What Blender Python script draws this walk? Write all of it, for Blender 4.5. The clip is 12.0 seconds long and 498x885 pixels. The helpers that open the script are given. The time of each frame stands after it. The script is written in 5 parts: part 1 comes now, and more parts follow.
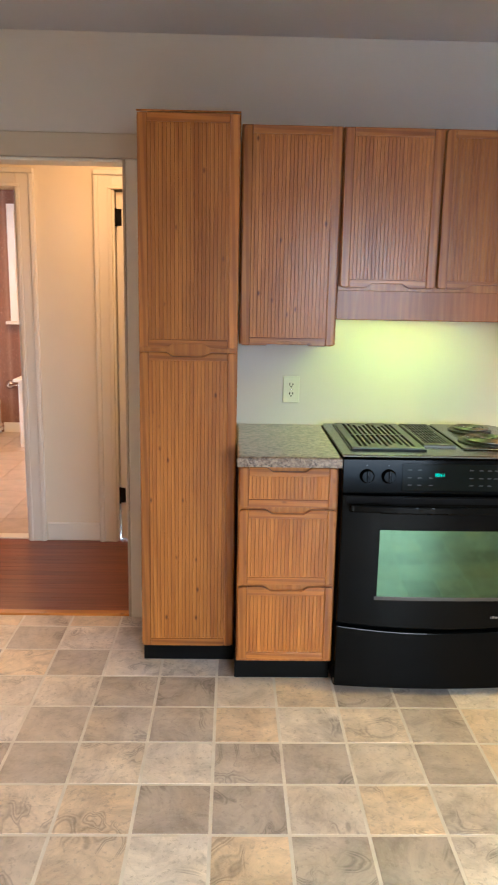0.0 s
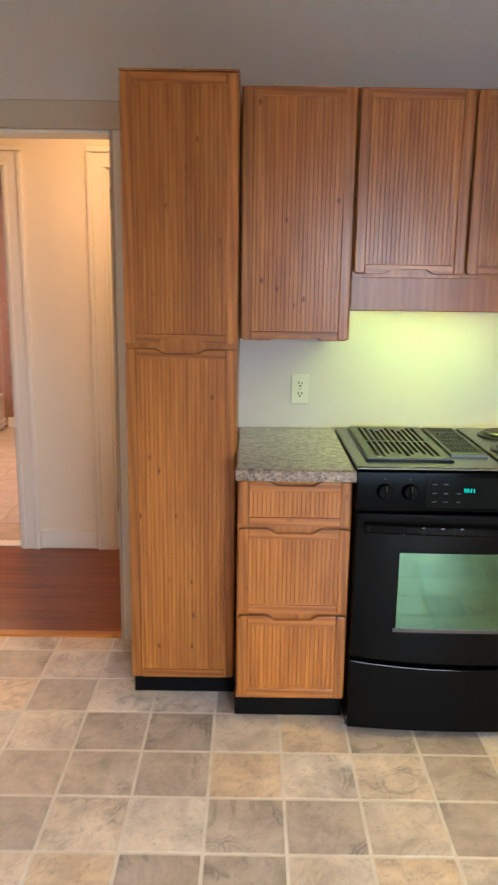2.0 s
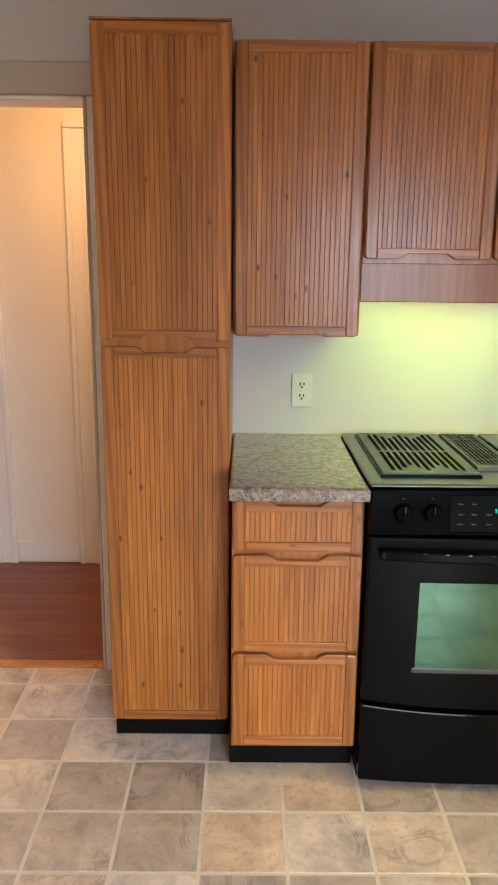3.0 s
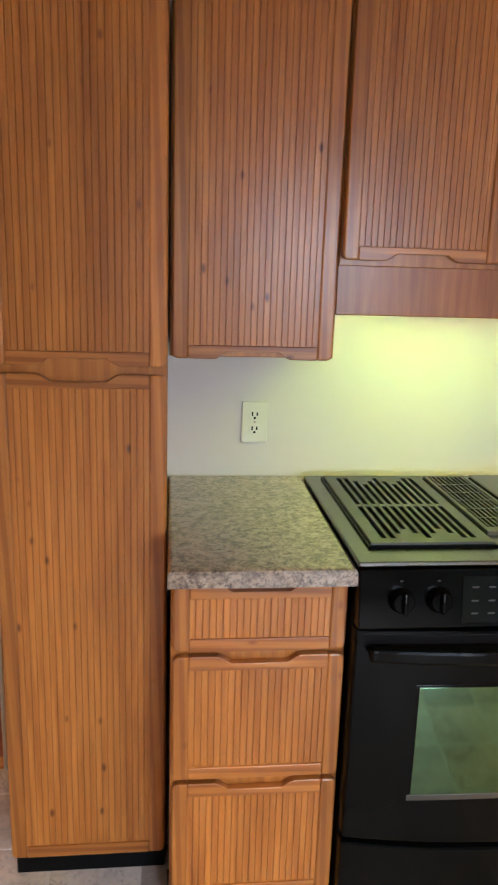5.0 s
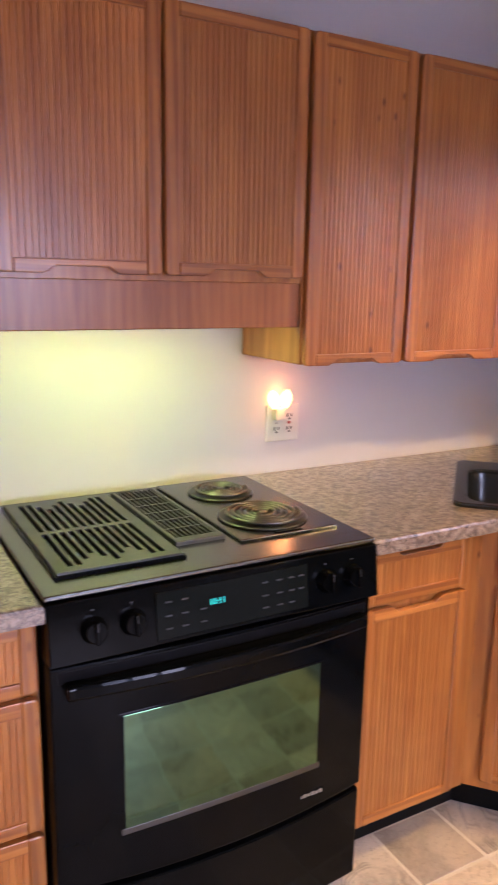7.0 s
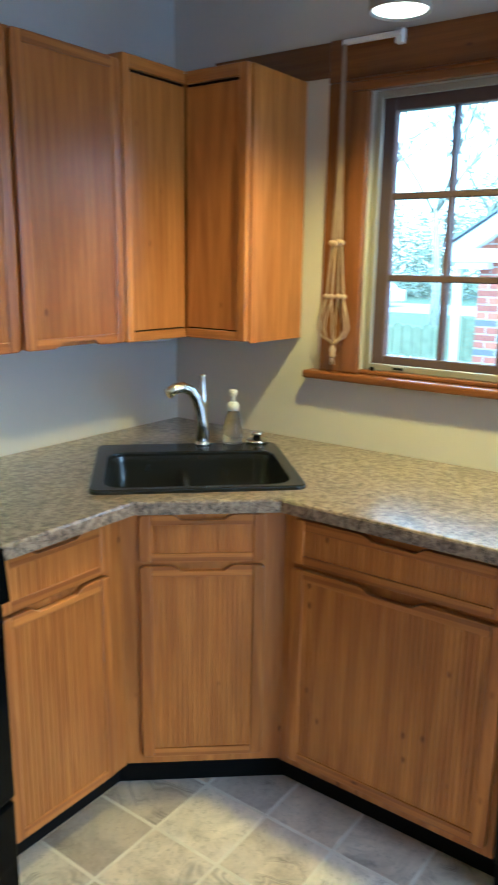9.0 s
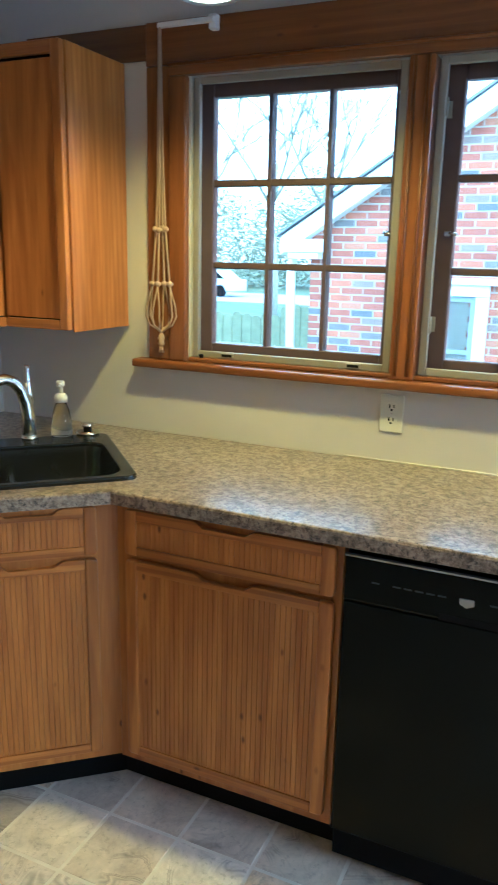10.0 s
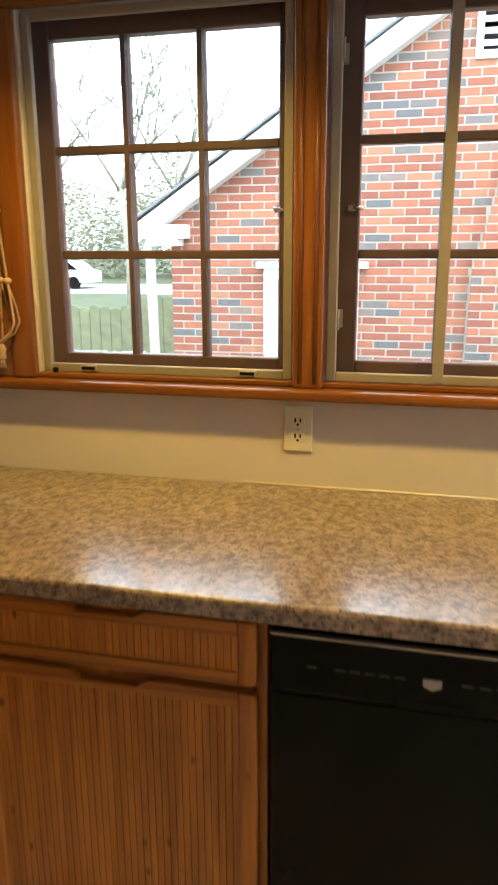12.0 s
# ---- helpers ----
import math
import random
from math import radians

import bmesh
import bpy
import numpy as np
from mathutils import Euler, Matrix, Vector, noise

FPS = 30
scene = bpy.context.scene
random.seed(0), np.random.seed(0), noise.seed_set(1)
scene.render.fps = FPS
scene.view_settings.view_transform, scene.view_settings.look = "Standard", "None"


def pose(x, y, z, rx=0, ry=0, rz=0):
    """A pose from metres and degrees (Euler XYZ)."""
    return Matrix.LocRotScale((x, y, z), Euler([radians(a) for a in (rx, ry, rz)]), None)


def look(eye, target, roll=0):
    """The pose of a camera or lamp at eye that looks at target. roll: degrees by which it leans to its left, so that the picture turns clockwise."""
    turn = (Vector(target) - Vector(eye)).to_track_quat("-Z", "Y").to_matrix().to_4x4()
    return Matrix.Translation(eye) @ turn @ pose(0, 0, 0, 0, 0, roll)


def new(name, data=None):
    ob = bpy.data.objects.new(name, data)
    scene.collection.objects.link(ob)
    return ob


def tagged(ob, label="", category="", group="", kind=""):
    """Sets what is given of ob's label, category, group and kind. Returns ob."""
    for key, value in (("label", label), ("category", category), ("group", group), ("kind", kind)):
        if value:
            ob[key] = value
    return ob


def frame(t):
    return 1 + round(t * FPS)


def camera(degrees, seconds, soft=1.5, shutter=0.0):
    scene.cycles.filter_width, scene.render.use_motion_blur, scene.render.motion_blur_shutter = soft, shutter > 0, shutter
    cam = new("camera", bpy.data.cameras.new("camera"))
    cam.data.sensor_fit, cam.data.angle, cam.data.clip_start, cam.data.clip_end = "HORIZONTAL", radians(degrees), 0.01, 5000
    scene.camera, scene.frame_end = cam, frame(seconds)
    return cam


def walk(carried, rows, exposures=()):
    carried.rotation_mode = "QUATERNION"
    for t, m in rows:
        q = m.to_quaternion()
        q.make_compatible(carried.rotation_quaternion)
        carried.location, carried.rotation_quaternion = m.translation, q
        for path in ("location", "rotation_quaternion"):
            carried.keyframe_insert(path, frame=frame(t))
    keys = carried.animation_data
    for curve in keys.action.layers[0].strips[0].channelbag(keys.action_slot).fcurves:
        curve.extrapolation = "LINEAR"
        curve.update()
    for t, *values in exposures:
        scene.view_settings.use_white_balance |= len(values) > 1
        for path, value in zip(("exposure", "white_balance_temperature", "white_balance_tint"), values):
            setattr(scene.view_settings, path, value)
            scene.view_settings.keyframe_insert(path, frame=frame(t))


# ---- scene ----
cam = camera(36.8, 12.0, 1.8, 0.5)
PATH = [
    (0, (0.13, 0.183, 1.508), (0.178, 2.14, 1.101), 1.1),
    (0.5, (0.149, 0.2, 1.505), (0.12, 2.156, 1.09), 0.9),
    (1, (0.189, 0.222, 1.495), (0.101, 2.174, 1.069), 0.8),
    (1.5, (0.202, 0.324, 1.486), (0.091, 2.272, 1.044), 0.7),
    (2, (0.197, 0.532, 1.502), (0.194, 2.484, 1.066), 0.8),
    (2.5, (0.203, 0.679, 1.487), (0.263, 2.631, 1.053), 0.7),
    (2.7, (0.199, 0.752, 1.485), (0.21, 2.703, 1.043), 0.6),
    (4.3, (0.149, 1.276, 1.495), (0.213, 3.218, 1.02), 1.0),
    (4.5, (0.128, 1.32, 1.491), (0.261, 3.259, 1.019), 1.2),
    (5, (0.154, 1.415, 1.499), (0.367, 3.349, 1.033), 1.8),
    (5.5, (0.185, 1.467, 1.506), (0.509, 3.387, 1.049), 1.4),
    (6, (0.181, 1.492, 1.508), (0.778, 3.349, 1.066), 1.1),
    (6.5, (0.199, 1.486, 1.503), (0.99, 3.271, 1.072), 1.0),
    (7, (0.228, 1.474, 1.501), (1.183, 3.18, 1.083), 1.1),
    (7.2, (0.24, 1.469, 1.502), (1.265, 3.136, 1.087), 1.2),
    (8.8, (0.354, 1.44, 1.52), (1.872, 2.66, 1.064), 0.9),
    (9, (0.365, 1.424, 1.528), (1.936, 2.572, 1.066), 0.9),
    (9.5, (0.39, 1.4, 1.525), (2.091, 2.344, 1.06), 1.3),
    (10, (0.406, 1.384, 1.519), (2.175, 2.184, 1.04), 1.3),
    (10.5, (0.4, 1.39, 1.517), (2.211, 2.085, 1.027), 1.0),
    (11, (0.42, 1.395, 1.507), (2.263, 1.986, 1.006), 0.9),
    (11.5, (0.58, 1.469, 1.492), (2.438, 2.011, 0.986), -0.2),
    (12, (0.817, 1.59, 1.511), (2.695, 2.056, 1.005), -0.3),
]
EXPOSURES = [(0.0, 0.12, 5150, 1), (2.5, 0.12, 5200, 3), (5.0, 0.1, 5250, 7), (6.0, 0.1, 5200, 23), (7.0, 0.12, 5100, 33),
             (9.0, -0.1, 4100, -9), (9.7, -0.22, 3900, -10), (10.5, -0.38, 4700, -5), (11.2, -0.5, 5500, 3), (12.0, -0.7, 6300, 7)]
walk(cam, [(t, look(eye, target, roll)) for t, eye, target, roll in PATH], EXPOSURES)

# ---- world and light ----
ROOM_W, ROOM_S, H = -2.6, -1.9, 2.487
world = bpy.data.worlds.new("sky")
scene.world = world
world.use_nodes = True
wn, wl = world.node_tree.nodes, world.node_tree.links
sky = wn.new("ShaderNodeTexSky")
sky.sky_type, sky.sun_disc = "NISHITA", False
sky.sun_elevation, sky.sun_rotation = radians(42), radians(253)
sky.dust_density, sky.air_density, sky.ozone_density = 4.0, 1.0, 1.0
wn["Background"].inputs["Strength"].default_value = 0.2
cloud = wn.new("ShaderNodeMix")  # an even overcast over the clear sky
cloud.data_type = "RGBA"
cloud.inputs[0].default_value = 0.75
cloud.inputs[7].default_value = (45.0, 51.5, 60.0, 1)
wl.new(sky.outputs[0], cloud.inputs[6])
wl.new(cloud.outputs[2], wn["Background"].inputs[0])


def lamp(name, kind, m, energy, color, size=0.1, size_y=None, spread=None):
    data = bpy.data.lights.new(name, kind)
    data.energy, data.color = energy, color
    if kind == "AREA":
        data.shape, data.size, data.size_y = "RECTANGLE", size, size_y or size
        if spread:
            data.spread = radians(spread)
    elif kind == "SUN":
        data.angle = radians(size)
    else:
        data.shadow_soft_size = size
    ob = new(name, data)
    ob.matrix_world = m
    return ob


lamp("sun", "SUN", look((0, 0, 20), (4, 1.2, 16.2)), 1.2, (1.0, 0.96, 0.9), 12)
# unseen south window light, added as a fill for floor and lower cabinets
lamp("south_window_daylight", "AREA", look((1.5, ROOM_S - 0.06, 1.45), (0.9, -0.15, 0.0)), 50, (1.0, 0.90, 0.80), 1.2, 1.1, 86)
lamp("hood_light", "AREA", look((0.86, 3.20, 1.47), (0.86, 3.22, 0.9)), 4.7, (0.80, 1.0, 0.17), 0.4, 0.08)
for sy in (2.29, 1.15):
    down = lamp("ceiling_spot", "SPOT", look((2.12, sy, 2.098), (2.12, sy, 0)), 112, (1.0, 0.60, 0.115), 0.05)
    down.data.spot_size, down.data.spot_blend = radians(152), 0.7
lamp("night_light_glow", "POINT", pose(1.415, 3.365, 1.155), 0.5, (1.0, 0.32, 0.06), 0.015)
lamp("hall_lamp", "AREA", look((-0.35, 3.80, 2.42), (-0.6, 4.0, 0)), 15, (1.0, 0.44, 0.145), 0.35)
lamp("bath_lamp", "AREA", look((-1.6, 6.2, 2.40), (-1.6, 6.2, 0)), 66, (1.0, 0.52, 0.22), 0.5)
# unseen lamp, added to warm the north wall and ceiling
lamp("dome_light_bulb", "POINT", pose(-1.75, 0.2, H - 0.19), 30, (1.0, 0.50, 0.20), 0.06)


# ---- materials ----
class Mat:
    """A node material with short calls for its nodes."""

    def __init__(self, name, rough=0.5, metal=0.0, spec=0.5):
        self.m = bpy.data.materials.new(name)
        self.m.use_nodes = True
        self.n, self.l = self.m.node_tree.nodes, self.m.node_tree.links
        self.b = self.n["Principled BSDF"]
        self.set("Roughness", rough), self.set("Metallic", metal), self.set("Specular IOR Level", spec)

    def set(self, key, value):
        sock = self.b.inputs[key]
        if hasattr(value, "links"):
            self.l.new(value, sock)
        elif isinstance(value, tuple):
            sock.default_value = (*value, 1)[:4]
        else:
            sock.default_value = value

    def plug(self, node, key, value):
        if hasattr(value, "links"):
            self.l.new(value, node.inputs[key])
        else:
            node.inputs[key].default_value = value

    def coords(self, scale=(1, 1, 1), vary=0.0, kind="Object"):
        tc, mp = self.n.new("ShaderNodeTexCoord"), self.n.new("ShaderNodeMapping")
        mp.inputs["Scale"].default_value = scale
        self.l.new(tc.outputs[kind], mp.inputs["Vector"])
        if vary:
            oi, mul = self.n.new("ShaderNodeObjectInfo"), self.n.new("ShaderNodeMath")
            mul.operation, mul.inputs[1].default_value = "MULTIPLY", vary
            self.l.new(oi.outputs["Random"], mul.inputs[0])
            self.l.new(mul.outputs[0], mp.inputs["Location"])
        return mp.outputs[0]

    def noise(self, vec, scale=5.0, detail=4.0, rough=0.55, dist=0.0, color=False):
        t = self.n.new("ShaderNodeTexNoise")
        t.inputs["Scale"].default_value, t.inputs["Detail"].default_value = scale, detail
        t.inputs["Roughness"].default_value, t.inputs["Distortion"].default_value = rough, dist
        self.l.new(vec, t.inputs["Vector"])
        return t.outputs[1 if color else 0]

    def ramp(self, fac, *stops):
        r = self.n.new("ShaderNodeValToRGB")
        while len(r.color_ramp.elements) < len(stops):
            r.color_ramp.elements.new(0.5)
        for e, (p, c) in zip(r.color_ramp.elements, stops):
            e.position = p
            e.color = (c, c, c, 1) if isinstance(c, (int, float)) else (*c, 1)
        self.l.new(fac, r.inputs[0])
        return r.outputs[0]

    def mix(self, fac, a, b, blend="MIX"):
        x = self.n.new("ShaderNodeMix")
        x.data_type, x.blend_type = "RGBA", blend
        for sock, v in ((x.inputs[0], fac), (x.inputs[6], a), (x.inputs[7], b)):
            if hasattr(v, "links"):
                self.l.new(v, sock)
            elif isinstance(v, tuple):
                sock.default_value = (*v, 1)
            else:
                sock.default_value = v
        return x.outputs[2]

    def random(self):
        return self.n.new("ShaderNodeObjectInfo").outputs["Random"]

    def island(self):
        return self.n.new("ShaderNodeNewGeometry").outputs["Random Per Island"]

    def bump(self, height, strength=0.2, distance=0.002):
        b = self.n.new("ShaderNodeBump")
        b.inputs["Strength"].default_value, b.inputs["Distance"].default_value = strength, distance
        self.l.new(height, b.inputs["Height"])
        self.l.new(b.outputs[0], self.b.inputs["Normal"])


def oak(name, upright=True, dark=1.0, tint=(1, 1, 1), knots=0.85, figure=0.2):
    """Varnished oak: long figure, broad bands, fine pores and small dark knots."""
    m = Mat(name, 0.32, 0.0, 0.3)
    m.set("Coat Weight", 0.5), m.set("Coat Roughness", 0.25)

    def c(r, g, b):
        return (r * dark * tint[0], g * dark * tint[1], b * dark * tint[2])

    def along(a, b, vary):
        return m.coords((a, a, b) if upright else (b, b, a), vary)

    broad = m.noise(along(7, 0.7, 19.0), 2.0, 3, 0.5, 0.6)
    grain = m.noise(along(13, 0.9, 37.0), 2.2, 4, 0.5, 1.2)
    pores = m.noise(along(110, 3.5, 11.0), 2.0, 2, 0.5)
    w = m.n.new("ShaderNodeTexWave")
    w.bands_direction = "DIAGONAL"
    for key, val in (("Scale", 24.0), ("Distortion", 8.0), ("Detail", 3.0), ("Detail Scale", 0.12), ("Detail Roughness", 0.45)):
        w.inputs[key].default_value = val
    m.l.new(m.coords((1, 0.45, 0.03) if upright else (0.03, 0.014, 1), 7.0), w.inputs["Vector"])
    col = m.ramp(grain, (0.24, c(0.33, 0.120, 0.019)), (0.5, c(0.41, 0.163, 0.028)), (0.76, c(0.50, 0.216, 0.043)))
    col = m.mix(m.ramp(w.outputs[1], (0.2, figure), (0.6, 0.0)), col, c(0.19, 0.060, 0.012))
    col = m.mix(0.6, col, m.ramp(broad, (0.3, (0.70, 0.62, 0.56)), (0.7, (1.16, 1.15, 1.12))), "MULTIPLY")
    col = m.mix(m.ramp(pores, (0.34, 0.18), (0.45, 0.0)), col, c(0.13, 0.043, 0.010))
    col = m.mix(1.0, col, m.ramp(m.random(), (0.0, (0.86, 0.84, 0.82)), (1.0, (1.10, 1.09, 1.07))), "MULTIPLY")
    v = m.n.new("ShaderNodeTexVoronoi")
    v.inputs["Scale"].default_value = 1.0
    m.l.new(along(19, 9, 23.0), v.inputs["Vector"])
    some = m.ramp(v.outputs["Color"], (0.52, 0.0), (0.56, 1.0))
    col = m.mix(m.mix(1.0, m.ramp(v.outputs["Distance"], (0.05, knots), (0.13, 0.0)), some, "MULTIPLY"), col, (0.085, 0.026, 0.007))
    m.set("Base Color", col)
    m.set("Roughness", m.ramp(grain, (0.2, 0.42), (0.8, 0.30)))
    m.bump(grain, 0.08, 0.001)
    return m.m


def paint(name, color, rough=0.6, mottle=0.06):
    m = Mat(name, rough)
    v = m.coords()
    n = m.noise(v, 1.7, 5, 0.6)
    m.set("Base Color", m.ramp(n, (0.25, tuple(c * (1 - mottle) for c in color)), (0.75, color)))
    m.bump(m.noise(v, 140, 3, 0.6), 0.08, 0.001)
    return m.m


def plain(name, color, rough=0.4, metal=0.0, spec=0.5, grit=0.04):
    m = Mat(name, rough, metal, spec)
    v = m.coords()
    m.set("Base Color", m.ramp(m.noise(v, 9, 5, 0.6), (0.3, tuple(c * (1 - grit * 2) for c in color)), (0.7, color)))
    m.set("Roughness", m.ramp(m.noise(v, 23, 4, 0.6), (0.3, max(0.02, rough * 0.92)), (0.7, min(1, rough * 1.08))))
    return m.m


def glow(name, color, strength):
    m = Mat(name)
    m.set("Base Color", color), m.set("Emission Color", color), m.set("Emission Strength", strength)
    return m.m


OAK_V, OAK_H = oak("oak_upright"), oak("oak_level", False, figure=0.55)
OAK_STILE = oak("oak_stile", True, knots=0.4, figure=0.5)
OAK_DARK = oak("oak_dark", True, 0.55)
PINE_V, PINE_H = oak("stained_pine_upright", True, 1.15, (1, 1.04, 1.0), 0.5), oak("stained_pine_level", False, 1.1, (1, 1.04, 1.0), 0.5)
TRIM_V, TRIM_H = oak("stained_trim_upright", True, 0.52, (1.0, 0.92, 0.9)), oak("stained_trim_level", False, 0.52, (1.0, 0.92, 0.9))
FASCIA = oak("stained_fascia", True, 0.8, (1.05, 0.95, 1.0), 0.6)
OAK_DARKH = oak("board_end_dark", False, 0.4)
WALL = paint("wall_paint", (0.60, 0.575, 0.545))
CEIL = paint("ceiling_paint", (0.56, 0.55, 0.58), 0.8)
CREAM = paint("cream_paint", (0.80, 0.75, 0.62), 0.5)
# darker copy of the trim cream; the lit casing keeps the white trim
DOORCREAM_DARK = paint("doorway_cream_dark", (0.52, 0.46, 0.37), 0.5)
TRIMW = paint("white_trim_paint", (0.80, 0.78, 0.71), 0.35, 0.03)
BLACK = plain("black_enamel", (0.0025, 0.003, 0.0036), 0.10, 0.0, 0.08)
SATINBLACK = plain("satin_black_panel", (0.0035, 0.005, 0.005), 0.16, 0.0, 0.1)
BLACKM = plain("black_matte", (0.004, 0.004, 0.005), 0.5, 0.0, 0.1)
RUBBER = plain("black_vinyl_base", (0.004, 0.0045, 0.005), 0.35, 0.0, 0.12)
STEEL = plain("dark_steel_top", (0.16, 0.16, 0.155), 0.24, 1.0)
GRATE = plain("grate_steel", (0.10, 0.10, 0.098), 0.36, 1.0)
CHROME = plain("chrome", (0.70, 0.70, 0.70), 0.22, 1.0)
COIL = plain("coil_steel", (0.15, 0.148, 0.14), 0.35, 1.0)
IVORY = plain("ivory_plastic", (0.66, 0.66, 0.56), 0.35)
ALU = plain("beige_aluminium", (0.33, 0.31, 0.26), 0.4, 0.3)
SASH = plain("dark_brown_sash", (0.10, 0.066, 0.066), 0.38, grit=0.12)
PORCELAIN = plain("porcelain", (0.78, 0.72, 0.66), 0.15)
SINKM = plain("black_composite", (0.012, 0.014, 0.018), 0.22, grit=0.15)
ROPE = plain("natural_rope", (0.50, 0.36, 0.24), 0.9, grit=0.2)
WHITEP = plain("white_plastic", (0.78, 0.78, 0.80), 0.3)
GREYMARK = plain("grey_print", (0.028, 0.030, 0.033), 0.5)
LAMPMETAL = plain("grey_lamp_metal", (0.35, 0.36, 0.40), 0.4, 0.6)
SILVER = plain("silver_badge", (0.36, 0.36, 0.35), 0.3, 0.8)
TEAL = glow("teal_digits", (0.05, 0.85, 0.65), 0.8)
LAMPGLOW = glow("lamp_face", (1.0, 0.86, 0.58), 5.0)
BULBGLOW = glow("night_bulb", (1.0, 0.50, 0.14), 5.0)
TUBEGLOW = glow("hood_tube", (0.9, 1.0, 0.5), 4.0)


def glass(name, tint, rough=0.0):
    m = Mat(name, rough)
    m.set("Base Color", tint), m.set("Transmission Weight", 1.0), m.set("IOR", 1.45)
    return m.m


PANE = glass("window_glass", (0.97, 0.99, 0.98))
BOTTLE = glass("clear_plastic", (0.93, 0.95, 0.96), 0.08)
m = Mat("oven_glass", 0.09, 0.0, 0.06)
m.set("Base Color", m.ramp(m.noise(m.coords(), 3, 2), (0.3, (0.006, 0.008, 0.008)), (0.7, (0.009, 0.011, 0.011))))
DARKGLASS = m.m
m = Mat("coated_oven_glass", 0.06, 1.0)
m.set("Base Color", m.ramp(m.noise(m.coords(), 3, 2), (0.3, (0.075, 0.135, 0.085)), (0.7, (0.095, 0.165, 0.105))))
OVENGLASS = m.m


def vinyl():
    m = Mat("vinyl_tile", 0.42)
    v = m.coords((1, 1, 1), 61.0)
    r = m.random()
    base = m.ramp(r, (0.0, (0.42, 0.385, 0.36)), (0.2, (0.50, 0.465, 0.44)), (0.32, (0.70, 0.60, 0.48)), (0.46, (0.66, 0.565, 0.455)), (0.56, (0.74, 0.71, 0.68)), (0.72, (0.68, 0.65, 0.625)), (0.84, (0.58, 0.53, 0.485)), (1.0, (0.47, 0.44, 0.42)))
    cloud = m.noise(v, 6.0, 8, 0.72, 0.5)
    col = m.mix(0.85, base, m.ramp(cloud, (0.30, (0.55, 0.53, 0.52)), (0.5, (1.0, 0.97, 0.93)), (0.70, (1.36, 1.32, 1.25))), "MULTIPLY")
    vein = m.noise(v, 5.0, 4, 0.5, 1.4)
    col = m.mix(m.ramp(vein, (0.48, 0.0), (0.5, 0.14), (0.52, 0.0)), col, (0.17, 0.145, 0.12))
    warm = m.noise(v, 3.5, 4, 0.6, 0.8)
    col = m.mix(m.ramp(warm, (0.42, 0.0), (0.62, 0.4)), col, m.mix(1.0, col, (1.06, 0.98, 0.85), "MULTIPLY"))
    swirl = m.noise(v, 3.2, 2, 0.35, 2.6)
    some = m.ramp(m.noise(v, 5.5, 2, 0.4), (0.52, 0.0), (0.60, 1.0))
    bands = m.ramp(swirl, (0.44, 0.0), (0.455, 0.9), (0.475, 0.1), (0.50, 0.95), (0.52, 0.0), (0.545, 0.75), (0.565, 0.0))
    col = m.mix(m.mix(1.0, bands, some, "MULTIPLY"), col, m.mix(1.0, col, (0.56, 0.56, 0.58), "MULTIPLY"))
    speck = m.noise(v, 90, 3, 0.6)
    pit = m.noise(v, 60, 4, 0.65)
    col = m.mix(m.ramp(pit, (0.36, 0.35), (0.43, 0.0)), col, (0.27, 0.245, 0.22))
    col = m.mix(m.ramp(speck, (0.58, 0.0), (0.72, 0.35)), col, (0.52, 0.48, 0.43))
    m.set("Base Color", col)
    m.set("Roughness", m.ramp(cloud, (0.3, 0.36), (0.7, 0.5)))
    m.bump(cloud, 0.15, 0.002)
    return m.m


VINYL = vinyl()
GROUT = plain("vinyl_joint", (0.80, 0.76, 0.69), 0.6, grit=0.1)


def laminate():
    """Stone-look laminate: streaky tan and grey blotches with dark flecks, under a satin gloss."""
    m = Mat("speckled_laminate", 0.32, 0.0, 0.35)
    m.set("Coat Weight", 1.0), m.set("Coat Roughness", 0.2)
    v = m.coords((1, 1, 1))
    a = m.noise(v, 48, 9, 0.8, 0.3)
    b = m.noise(v, 80, 6, 0.74, 0.3)
    d = m.noise(v, 11, 4, 0.6, 0.6)
    e = m.noise(v, 190, 3, 0.6)
    col = m.ramp(a, (0.32, (0.045, 0.033, 0.027)), (0.43, (0.135, 0.102, 0.080)), (0.51, (0.27, 0.213, 0.165)), (0.60, (0.375, 0.315, 0.255)), (0.72, (0.16, 0.12, 0.09)))
    col = m.mix(0.5, col, m.ramp(d, (0.32, (0.66, 0.64, 0.64)), (0.68, (1.2, 1.15, 1.06))), "MULTIPLY")
    col = m.mix(m.ramp(b, (0.38, 0.95), (0.47, 0.0)), col, (0.042, 0.034, 0.030))
    col = m.mix(m.ramp(e, (0.57, 0.0), (0.68, 0.45)), col, (0.40, 0.37, 0.31))
    m.set("Base Color", col)
    return m.m


LAMINATE = laminate()


def hallwood():
    m = Mat("red_hardwood", 0.28)
    v = m.coords((1.2, 26, 1), 31.0)
    g = m.noise(v, 2, 5, 0.6, 0.6)
    col = m.ramp(g, (0.3, (0.14, 0.034, 0.011)), (0.7, (0.26, 0.078, 0.026)))
    col = m.mix(m.random(), col, m.mix(1.0, col, (0.72, 0.68, 0.66), "MULTIPLY"))
    m.set("Base Color", col)
    return m.m


HALLWOOD = hallwood()


